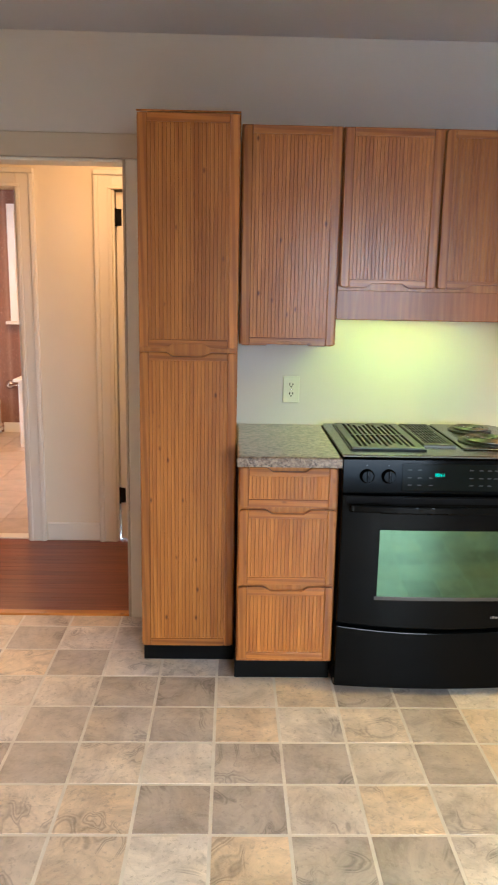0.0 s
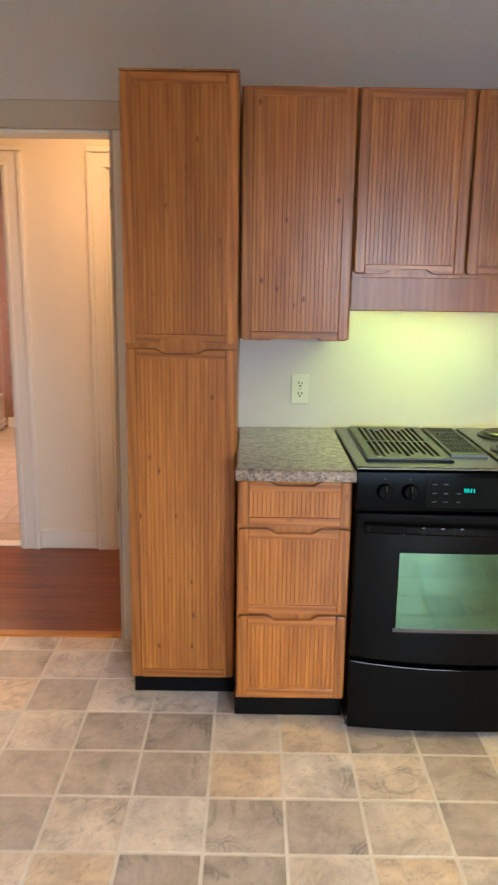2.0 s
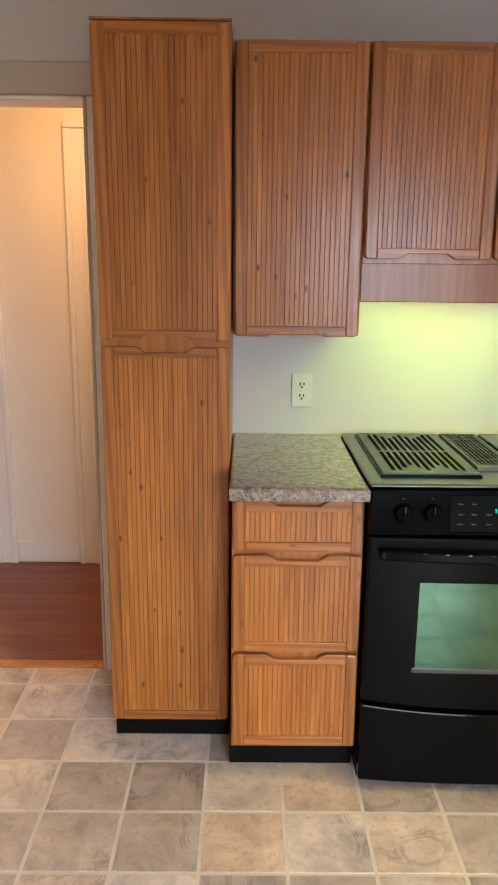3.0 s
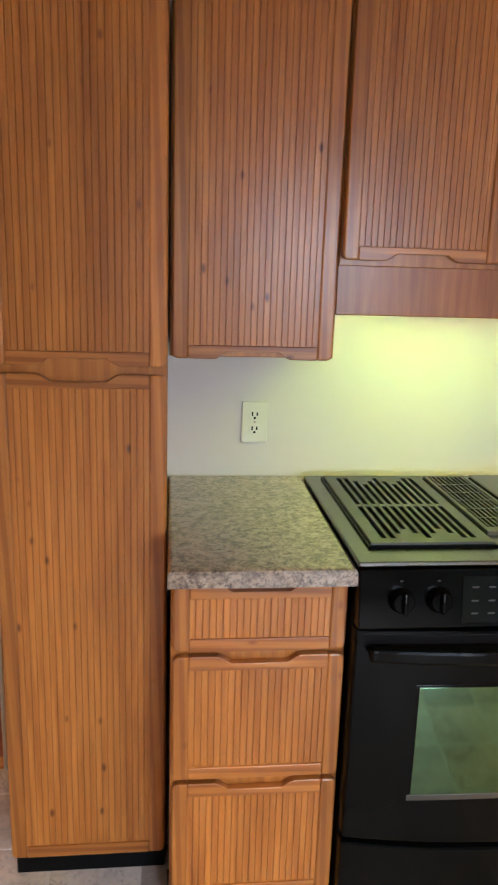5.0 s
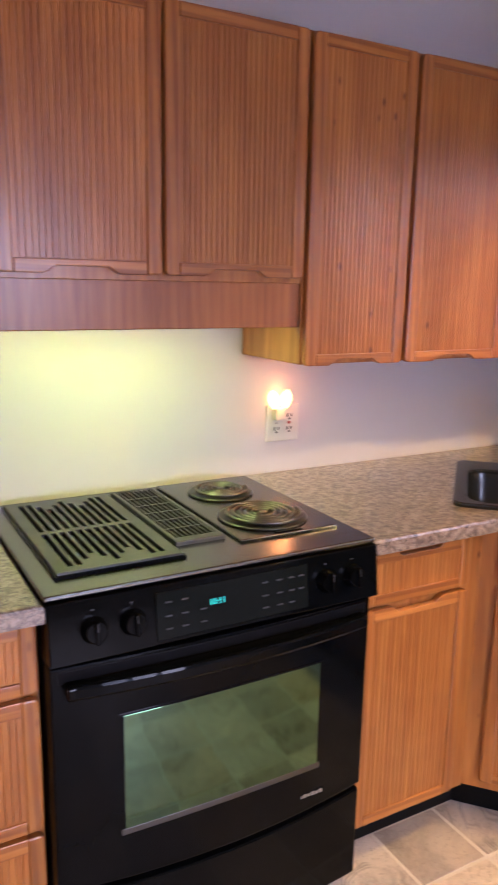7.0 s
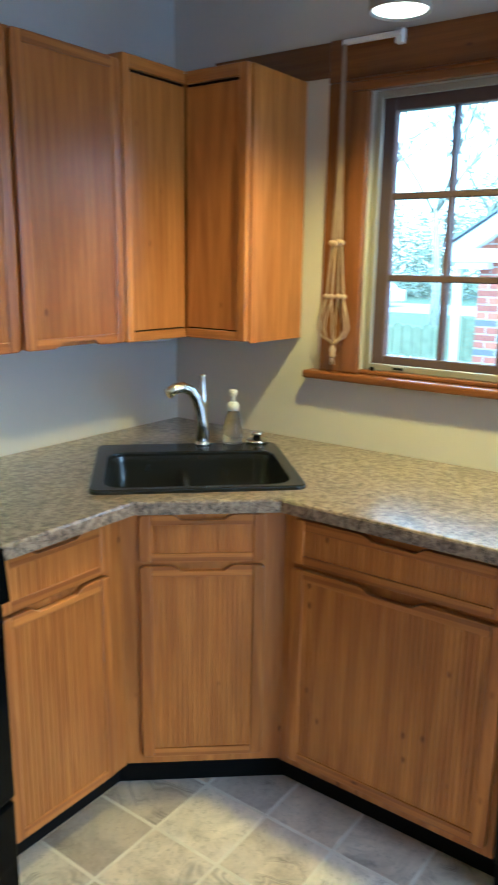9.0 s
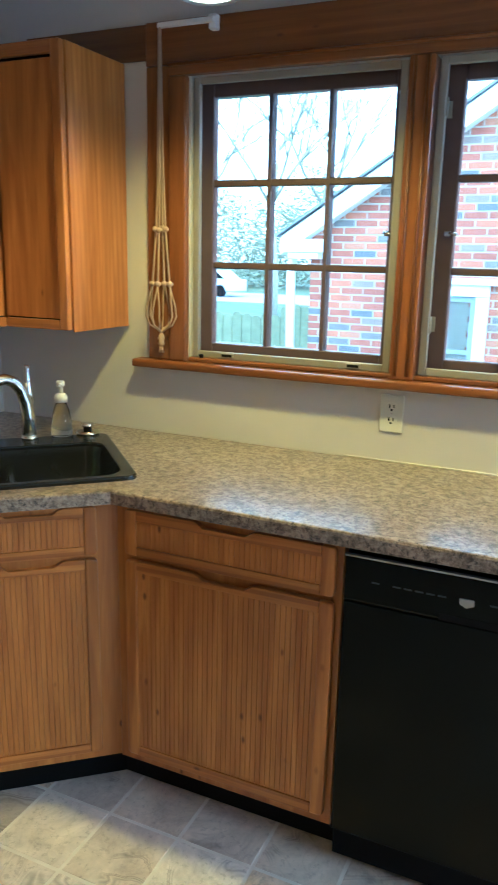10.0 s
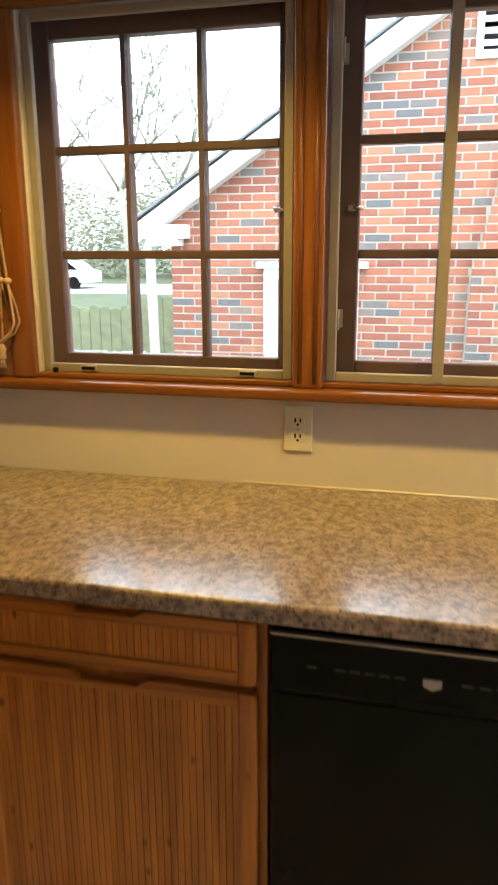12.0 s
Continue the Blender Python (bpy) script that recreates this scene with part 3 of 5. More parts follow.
# ---- worktops ----
t_ = thing("worktop", (0.34, 3.1, 0.885), "speckled grey-tan laminate worktop beside the range", "worktop")
part("top", slab([(0.153, 2.757), (0.527, 2.757), (0.527, 3.384), (1.288, 3.384), (1.288, NY - 0.002), (0.153, NY - 0.002)], [], 0.884, 0.920, 0.008), LAMINATE, t_)
SC, SA = Vector((2.055, 2.868)), -45.5
su = Vector((math.cos(radians(SA)), math.sin(radians(SA))))
sv = Vector((-su.y, su.x))
hole = [tuple(SC + su * a + sv * b) for a, b in rounded(0.555, 0.48, 0.03, 3)]
part("edge_band", box(0.154, 0.5265, 2.7555, 2.7568, 0.885, 0.914), LAMINATE, t_)
t_ = thing("corner_worktop", (2.2, 2.6, 0.885), "speckled grey-tan laminate worktop round the corner under the windows", "worktop")
part("top", slab([(1.289, 2.765), (1.693, 2.765), (1.955, 2.478), (1.955, 1.10), (EX - 0.002, 1.10), (EX - 0.002, NY - 0.002), (1.289, NY - 0.002)], [hole], 0.884, 0.921, 0.006), LAMINATE, t_)
part("edge_band", box(1.9537, 1.9548, 1.10, 2.476, 0.885, 0.915), LAMINATE, t_)
part("edge_band", box(1.290, 1.692, 2.7637, 2.7648, 0.885, 0.915), LAMINATE, t_)
part("end_panel", box(1.992, EX - 0.002, 1.12, 1.14, 0, 0.883), OAK_V, t_)

# thin glossy white bead along part of the worktop's back edge
PALE_BEAD = plain("glossy_white_bead", (0.74, 0.72, 0.66), 0.12, spec=0.7)
part("caulk_bead", tube([(EX - 0.003, 1.10, 0.9225), (EX - 0.003, 2.05, 0.9225)], 0.0032, 8), PALE_BEAD, t_, "glossy pale bead along the wall")

# ---- range ----
X0, X1 = 0.528, 1.285


def bowed(x0, x1, y, bow, back, z0, z1, bevel=0.003, n=12):
    pts = [(x0 + (x1 - x0) * i / n, y - bow * (1 - (2 * i / n - 1) ** 2)) for i in range(n + 1)]
    return prism(pts + [(x1, back), (x0, back)], z0, z1, bevel, "z")


r = thing("range", (0.906, 3.1, 0), "black slide-in electric range with steel grill and two coils", "range")
part("body", box(X0 + 0.004, X1 - 0.004, 2.80, 3.37, 0.02, 0.905, 0.003), BLACKM, r)
part("cooktop", box(X0 - 0.001, X1 + 0.001, 2.760, 3.381, 0.9215, 0.933, 0.004, 2), STEEL, r, "dark brushed steel cooktop")
cp = part("control_panel", prismx([(2.752, 0.920), (2.737, 0.800), (2.80, 0.795), (2.80, 0.920)], X0, X1, 0.003), BLACK, r, "glossy black sloping control panel")
PT = pose(0, 2.7445, 0.860, math.degrees(math.atan2(2.752 - 2.737, 0.12)) * -1)


def on_panel(bm):
    return moved(bm, PT)


for x in (0.613, 0.690, 1.140, 1.212):
    k = part("knob", on_panel(join(lathe([(0.026, 0), (0.026, 0.004), (0.0225, 0.008), (0.0215, 0.022), (0.019, 0.025)], (x, 0, 0), 28, pose(0, 0, 0, 90)), box(x - 0.0045, x + 0.0045, -0.033, -0.02, -0.021, 0.021, 0.002))), BLACK, r, "black ribbed knob")
    part("pointer", on_panel(box(x - 0.001, x + 0.001, -0.0338, -0.033, 0.004, 0.020)), GREYMARK, k)
    part("dial_mark", on_panel(box(x - 0.003, x + 0.003, -0.0006, 0.001, 0.036, 0.039)), GREYMARK, r)
glassp = part("display_panel", on_panel(box(0.738, 1.092, -0.0025, 0.002, -0.050, 0.046, 0.001)), DARKGLASS, r, "dark glass display panel")
for dx in (0.765, 0.80, 0.84, 0.985, 1.02, 1.05, 1.075):
    for dz in (0.024, -0.004, -0.03):
        if (dx, dz) in ((0.84, 0.024), (1.075, -0.03)):
            continue
        part("key_mark", on_panel(box(dx - 0.007, dx + 0.007, -0.0032, -0.0024, dz - 0.0016, dz + 0.0016)), GREYMARK, glassp)


def writing(name, body, size, m, material, parent, label):
    cu = bpy.data.curves.new("tmp", "FONT")
    cu.body, cu.size, cu.align_x, cu.align_y, cu.extrude = body, size, "CENTER", "CENTER", 0.0003
    tmp = new("tmp", cu)
    me = bpy.data.meshes.new_from_object(tmp)
    bpy.data.objects.remove(tmp), bpy.data.curves.remove(cu)
    bm = bmesh.new()
    bm.from_mesh(me)
    bpy.data.meshes.remove(me)
    return part(name, moved(bm, m), material, parent, label)


writing("clock_digits", "10:11", 0.017, PT @ pose(0.872, -0.0032, 0.006, 90), TEAL, glassp, "teal lit clock digits reading 10:11")


def range_front(y, bow, back, z0, z1, sag0, sag1, n=20):
    """A bowed front whose lower and upper edges sag in the middle."""
    bm = bmesh.new()
    cols = []
    for i in range(n + 1):
        u = 1 - (2 * i / n - 1) ** 2
        x = X0 + 0.004 + (X1 - X0 - 0.008) * i / n
        cols.append([bm.verts.new(p) for p in ((x, y - bow * u, z0 - sag0 * u), (x, y - bow * u, z1 - sag1 * u), (x, back, z1 - sag1 * u), (x, back, z0 - sag0 * u))])
    for p, q in zip(cols, cols[1:]):
        for k in range(4):
            bm.faces.new((p[k], p[(k + 1) % 4], q[(k + 1) % 4], q[k]))
    bm.faces.new(cols[0]), bm.faces.new(cols[-1][::-1])
    bmesh.ops.recalc_face_normals(bm, faces=bm.faces[:])
    sharp = [e for e in bm.edges if len(e.link_faces) == 2 and e.calc_face_angle(0) > 0.6]
    bmesh.ops.bevel(bm, geom=sharp, offset=0.004, segments=2, affect="EDGES", profile=0.5)
    return bm


od = part("oven_door", range_front(2.762, 0.014, 2.80, 0.296, 0.786, 0.022, 0.0), BLACK, r, "glossy black oven door")
part("oven_window", bowed(0.672, 1.142, 2.7525, 0.005, 2.765, 0.402, 0.658, 0.0006), OVENGLASS, od, "dark green-grey oven window glass")
part("window_trim", bowed(0.664, 1.150, 2.7523, 0.0055, 2.765, 0.658, 0.664, 0.001), BLACK, od)
# metallic strip stands in for a pale reflection low on the glass
part("window_trim", bowed(0.664, 1.150, 2.7523, 0.0055, 2.765, 0.388, 0.402, 0.001), GRATE, od, "metallic strip painting a reflection at the lower window edge")
part("handle_recess", bowed(0.545, 1.268, 2.7605, 0.014, 2.77, 0.752, 0.779, 0.002), BLACKM, od)
part("door_handle", bowed(0.556, 1.256, 2.730, 0.026, 2.747, 0.728, 0.760, 0.0075), BLACK, od, "wide bowed black bar handle")
for x in (0.578, 1.234):
    part("handle_mount", box(x - 0.020, x + 0.020, 2.728, 2.765, 0.732, 0.757, 0.004, 2), BLACK, od)
badge = part("badge", box(1.082, 1.164, 2.7525, 2.756, 0.316, 0.331, 0.0005), BLACK, od)
for k in range(7):
    part("badge_bar", box(1.086 + k * 0.011, 1.094 + k * 0.011, 2.7518, 2.7526, 0.319, 0.328 - 0.002 * (k % 2)), SILVER, badge, "silver badge mark")
part("drawer", range_front(2.766, 0.016, 2.81, 0.035, 0.279, 0.004, 0.022), BLACK, r, "glossy black storage drawer with a curved top edge")
for x in (0.58, 1.23):
    part("foot", lathe([(0.016, 0), (0.016, 0.03)], (x, 2.85, 0), 12), BLACKM, r)
CT = 0.933
# slotted grill
slots = []
for i in range(11):
    x = 0.6065 + i * 0.0197
    d_ = (0.0, 0.0, 0.028, 0.055, 0.028, 0.0, 0.028, 0.055, 0.028, 0.0, 0.0)[i]
    for y0, y1 in ((2.866 + d_, 3.076), (3.096, 3.314 - d_)):
        slots.append([(x - 0.0055, y0), (x + 0.0055, y0), (x + 0.0055, y1), (x - 0.0055, y1)])
g = part("grill", slab([(0.572, 2.838), (0.838, 2.838), (0.838, 3.338), (0.572, 3.338)], slots, CT + 0.001, CT + 0.011, 0.0015), GRATE, r, "slotted steel grill grate")
part("grill_well", box(0.590, 0.820, 2.856, 3.320, CT - 0.001, CT + 0.0008), BLACKM, g)
part("grill_rim", slab([(0.566, 2.832), (0.844, 2.832), (0.844, 3.344), (0.566, 3.344)], [[(0.574, 2.840), (0.836, 2.840), (0.836, 3.336), (0.574, 3.336)]], CT, CT + 0.006, 0.001), BLACK, g)
# downdraft vent
v_ = part("downdraft_vent", slab([(0.852, 2.905), (0.972, 2.905), (0.972, 3.345), (0.852, 3.345)], [[(0.864, 2.935), (0.962, 2.935), (0.962, 3.335), (0.864, 3.335)]], CT, CT + 0.010, 0.003), GRATE, r, "slotted downdraft vent cover")
part("vent_well", box(0.860, 0.966, 2.93, 3.339, CT - 0.001, CT + 0.001), BLACKM, v_)
for i in range(8):
    x = 0.8705 + i * 0.0125
    part("vent_bar", box(x - 0.0023, x + 0.0023, 2.936, 3.334, CT + 0.002, CT + 0.009, 0.001), GRATE, v_)
for y in (3.00, 3.066, 3.13, 3.195, 3.262):
    part("cross_bar", box(0.864, 0.962, y - 0.003, y + 0.003, CT + 0.002, CT + 0.0085), GRATE, v_)
# coil burner module
b_ = part("burner_module", box(0.990, 1.252, 2.862, 3.362, CT, CT + 0.007, 0.003, 2), STEEL, r, "polished dark burner module")
part("module_edge", box(1.085, 1.155, 2.866, 2.884, CT + 0.006, CT + 0.0095, 0.001), BLACK, b_)
for cx, cy, rr, turns in ((1.120, 3.222, 0.074, 4), (1.118, 2.990, 0.096, 5)):
    part("drip_pan", lathe([(rr + 0.012, 0), (rr + 0.014, 0.004), (rr + 0.008, 0.005), (rr * 0.9, 0.002), (0.02, 0.0015)], (cx, cy, CT + 0.007), 36), GRATE, b_)
    pts = []
    for i in range(turns * 28 + 1):
        a, f = 2 * math.pi * i / 28, i / (turns * 28)
        q = 0.018 + (rr - 0.018) * f
        pts.append((cx + q * math.cos(a), cy + q * math.sin(a), CT + 0.019))
    part("coil", tube(pts, 0.0045, 8), COIL, b_, "spiral coil heating element")
    part("coil_hub", lathe([(0.012, 0), (0.012, 0.003)], (cx, cy, CT + 0.018), 16), COIL, b_)

# ---- dishwasher ----
dw = thing("dishwasher", (2.28, 1.55, 0), "black built-in dishwasher with a recessed latch under the worktop", "dishwasher")
part("body", box(2.0, 2.58, 1.245, 1.842, 0.02, 0.878, 0.002), BLACKM, dw)
part("door_panel", prismx([(1.25, 0.125), (1.838, 0.125), (1.838, 0.752), (1.25, 0.752)], 1.962, 2.0, 0.004), SATINBLACK, dw, "glossy black door panel")
pn = part("control_strip", box(1.958, 2.0, 1.25, 1.838, 0.754, 0.866, 0.006, 2), SATINBLACK, dw, "glossy black control strip")
part("latch_recess", box(1.9572, 1.965, 1.492, 1.618, 0.754, 0.770), BLACKM, pn)
part("latch_badge", prismx([(1.546, 0.815), (1.546, 0.801), (1.5615, 0.794), (1.577, 0.801), (1.577, 0.815)], 1.9555, 1.962, 0.001), SILVER, pn, "silver shield badge")
for y in (1.715, 1.69, 1.665, 1.64, 1.615, 1.505, 1.477, 1.45, 1.423, 1.395):
    part("key_mark", box(1.9573, 1.9585, y - 0.009, y + 0.009, 0.808, 0.812), GREYMARK, pn)
part("indicator", box(1.9573, 1.9585, 1.755, 1.772, 0.808, 0.812), GREYMARK, pn)
part("top_trim", box(1.957, 1.97, 1.25, 1.838, 0.864, 0.868), SILVER, pn)
part("kick_plate", box(2.035, 2.05, 1.245, 1.842, 0, 0.12, 0.002), RUBBER, dw, "black kick plate")

# ---- sink, tap and things round it ----


def sinkm(bm, z=0.0):
    return moved(bm, pose(SC.x, SC.y, z, 0, 0, SA))


s = thing("kitchen_sink", (SC.x, SC.y, 0.921), "black composite double-bowl drop-in sink set diagonally in the corner", "sink")
bowl = rounded(0.525, 0.385, 0.06, 6, 0.0, -0.045)
part("rim", sinkm(slab(rounded(0.60, 0.53, 0.03, 4), [bowl], 0.9215, 0.934, 0.005)), SINKM, s)
bw = bmesh.new()
prev = None
for inset, z in ((0.0, 0.9215), (0.004, 0.90), (0.014, 0.78), (0.03, 0.755), (0.06, 0.745)):
    ring = [bw.verts.new((x, y, z)) for x, y in rounded(0.525 - 2 * inset, 0.385 - 2 * inset, 0.06 - inset * 0.4, 6, 0.0, -0.045)]
    if prev:
        for i in range(len(ring)):
            f = bw.faces.new((prev[i], prev[(i + 1) % len(ring)], ring[(i + 1) % len(ring)], ring[i]))
            f.smooth = True
    prev = ring
bw.faces.new(prev)
bmesh.ops.recalc_face_normals(bw, faces=bw.faces[:])
bmesh.ops.reverse_faces(bw, faces=bw.faces[:])
bowlp = part("bowl", sinkm(bw), SINKM, s)
part("divider", sinkm(box(-0.035, -0.010, -0.228, 0.138, 0.748, 0.885, 0.010, 3)), SINKM, s)

tp = thing("tap", (2.265, 3.0, 0.934), "chrome arched kitchen tap with an upright lever", "tap")
part("base", lathe([(0.027, 0), (0.027, 0.006), (0.021, 0.014)], (2.262, 3.004, 0.934), 24), CHROME, tp)
tx = Vector((-0.93, 0.37, 0)).normalized()
tb = Vector((2.262, 3.004, 0.945))
sp = [tb + tx * a + Vector((0, 0, b)) for a, b in ((0.0, 0.0), (0.002, 0.06), (0.008, 0.11), (0.022, 0.15), (0.045, 0.178), (0.075, 0.190), (0.105, 0.186), (0.130, 0.172))]
part("spout", tube(sp, [0.0225, 0.022, 0.021, 0.0195, 0.0185, 0.018, 0.0185, 0.019], 16), CHROME, tp, "arched chrome spout")
part("lever", lathe([(0.014, 0.0), (0.019, 0.02), (0.020, 0.05), (0.013, 0.075), (0.010, 0.12), (0.0105, 0.128), (0.006, 0.131)], (2.262 + 0.014, 3.004 + 0.012, 1.04), 20), CHROME, tp, "upright bottle-shaped chrome lever")
part("neck", tube([tb + Vector((0.012, 0.010, 0.02)), Vector((2.276, 3.016, 1.045))], 0.014, 14), CHROME, tp)

sb = thing("soap_bottle", (2.352, 2.945, 0.934), "clear plastic soap bottle with a white foam pump", "bottle")
part("bottle", lathe([(0.033, 0), (0.036, 0.004), (0.034, 0.04), (0.026, 0.085), (0.019, 0.105), (0.017, 0.112)], (2.352, 2.945, 0.9345), 24), BOTTLE, sb, "clear tapered bottle")
part("pump_collar", lathe([(0.020, 0), (0.021, 0.015), (0.017, 0.026), (0.009, 0.030)], (2.352, 2.945, 1.046), 20), WHITEP, sb)
part("pump_stem", lathe([(0.0075, 0), (0.0075, 0.025)], (2.352, 2.945, 1.075), 14), WHITEP, sb)
part("pump_head", join(lathe([(0.013, 0), (0.014, 0.012), (0.012, 0.018)], (2.352, 2.945, 1.098), 16), tube([(2.352, 2.945, 1.107), (2.332, 2.930, 1.104)], 0.005, 8)), WHITEP, sb)

pl = thing("sink_strainer", (2.412, 2.878, 0.934), "chrome and black sink strainer plug resting on the sink ledge", "strainer")
part("dish", lathe([(0.036, 0), (0.040, 0.005), (0.036, 0.010), (0.024, 0.012)], (2.408, 2.884, 0.9345), 24), CHROME, pl)
part("stem", lathe([(0.014, 0), (0.014, 0.016)], (2.408, 2.884, 0.945), 16), BLACKM, pl)
part("knob", lathe([(0.020, 0), (0.023, 0.006), (0.018, 0.011)], (2.408, 2.884, 0.961), 18), CHROME, pl)


# ---- outlets and the night light ----
def outlet(m, label, gangs=(0.0,)):
    """A duplex outlet: its plate in x and z about the middle, looking to -y."""
    at = m.translation
    o = thing("wall_outlet", at, label, "outlet", "wall outlets")
    reach = max(gangs) + 0.036
    part("plate", moved(box(-reach, reach, -0.006, 0.0, -0.058, 0.058, 0.003, 2), m), IVORY, o)
    for g_ in gangs:
        for z in (0.020, -0.020):
            s_ = part("socket", moved(prism(rounded(0.034, 0.028, 0.011, 4, g_, z), -0.0075, -0.005, 0.0008), m), IVORY, o)
            for x, hgt in ((g_ - 0.0065, 0.0115), (g_ + 0.0065, 0.0095)):
                part("slot", moved(box(x - 0.002, x + 0.002, -0.0082, -0.007, z + 0.003 - hgt / 2, z + 0.003 + hgt / 2), m), BLACKM, s_)
            part("ground_hole", moved(lathe([(0.0034, 0), (0.0034, 0.0012)], (g_, -0.0072, z - 0.008), 10, pose(0, 0, 0, 90)), m), BLACKM, s_)
        part("screw", moved(lathe([(0.0028, 0), (0.0022, 0.001)], (g_, -0.006, 0), 10, pose(0, 0, 0, 90)), m), CHROME, o)
    return o


outlet(facing(0.389, NY, 1.073), "ivory duplex wall outlet above the worktop")
o = outlet(facing(1.438, NY, 1.076), "ivory double wall outlet holding a night light", (-0.023, 0.023))
part("test_button", box(1.456, 1.466, NY - 0.0085, NY - 0.006, 1.072, 1.080, 0.0008), plain("red_plastic", (0.45, 0.03, 0.02), 0.4), o, "small red test button")
outlet(facing(EX, 1.908, 1.071, -90), "ivory duplex wall outlet under the window sill")
nl = thing("night_light", (1.415, 3.39, 1.10), "small plug-in night light with two glowing orange bulbs", "night light")
part("plug_body", box(1.397, 1.433, 3.392, 3.4225, 1.088, 1.128, 0.006, 2), IVORY, nl)
for x, lean in ((1.399, -14), (1.431, 10)):
    part("bulb", lathe([(0.009, 0), (0.016, 0.014), (0.019, 0.028), (0.014, 0.046), (0.004, 0.056)], (x, 3.405, 1.127), 18, pose(0, 0, 0, 0, lean, 0)), BULBGLOW, nl, "lit orange flame bulb")

# ---- windows ----
w = tagged(new("window_1"), "stained wood window trim with header board and sill round two casements", "window", "", "structure")
part("header_board", box(EX - 0.022, EX - 0.001, 0.9, 2.755, 2.092, 2.215, 0.002), TRIM_H, w, "wide stained header board")
# north end of the header, in a darker tone than the board
part("header_end", box(EX - 0.010, EX - 0.001, 2.756, NY - 0.35 + 0.15, 2.113, 2.215, 0.001), OAK_DARKH, w, "dark wood board end")
part("head_casing", box(EX - 0.032, EX - 0.001, 0.95, 2.665, 2.058, 2.091, 0.004, 2), TRIM_H, w)
part("head_bead", tube([(EX - 0.034, 0.95, 2.088), (EX - 0.034, 2.668, 2.088)], 0.006, 8), TRIM_H, w)
# outer casing in a darker oak tone than the inner one
part("side_casing", box(EX - 0.016, EX - 0.001, 2.672, 2.757, 1.178, 2.091, 0.003, 2), OAK_DARK, w, "darker wood side casing")
part("side_casing", box(EX - 0.030, EX - 0.001, 2.608, 2.671, 1.178, 2.058, 0.006, 2), TRIM_V, w)
part("mullion_casing", box(EX - 0.028, EX + 0.06, 1.848, 1.920, 1.178, 2.058, 0.004, 2), TRIM_V, w)
for y in (1.866, 1.902):
    part("mullion_bead", tube([(EX - 0.029, y, 1.19), (EX - 0.029, y, 2.055)], 0.005, 8), TRIM_V, w)
part("side_casing", box(EX - 0.030, EX - 0.001, 1.09, 1.160, 1.178, 2.058, 0.006, 2), TRIM_V, w)
part("window_sill", box(EX - 0.056, EX + 0.03, 0.95, 2.805, 1.150, 1.178, 0.010, 3), TRIM_H, w, "rounded glossy stained sill")
part("sill_apron", box(EX - 0.012, EX + 0.06, 1.10, 2.607, 1.178, 1.192, 0.003), TRIM_H, w)


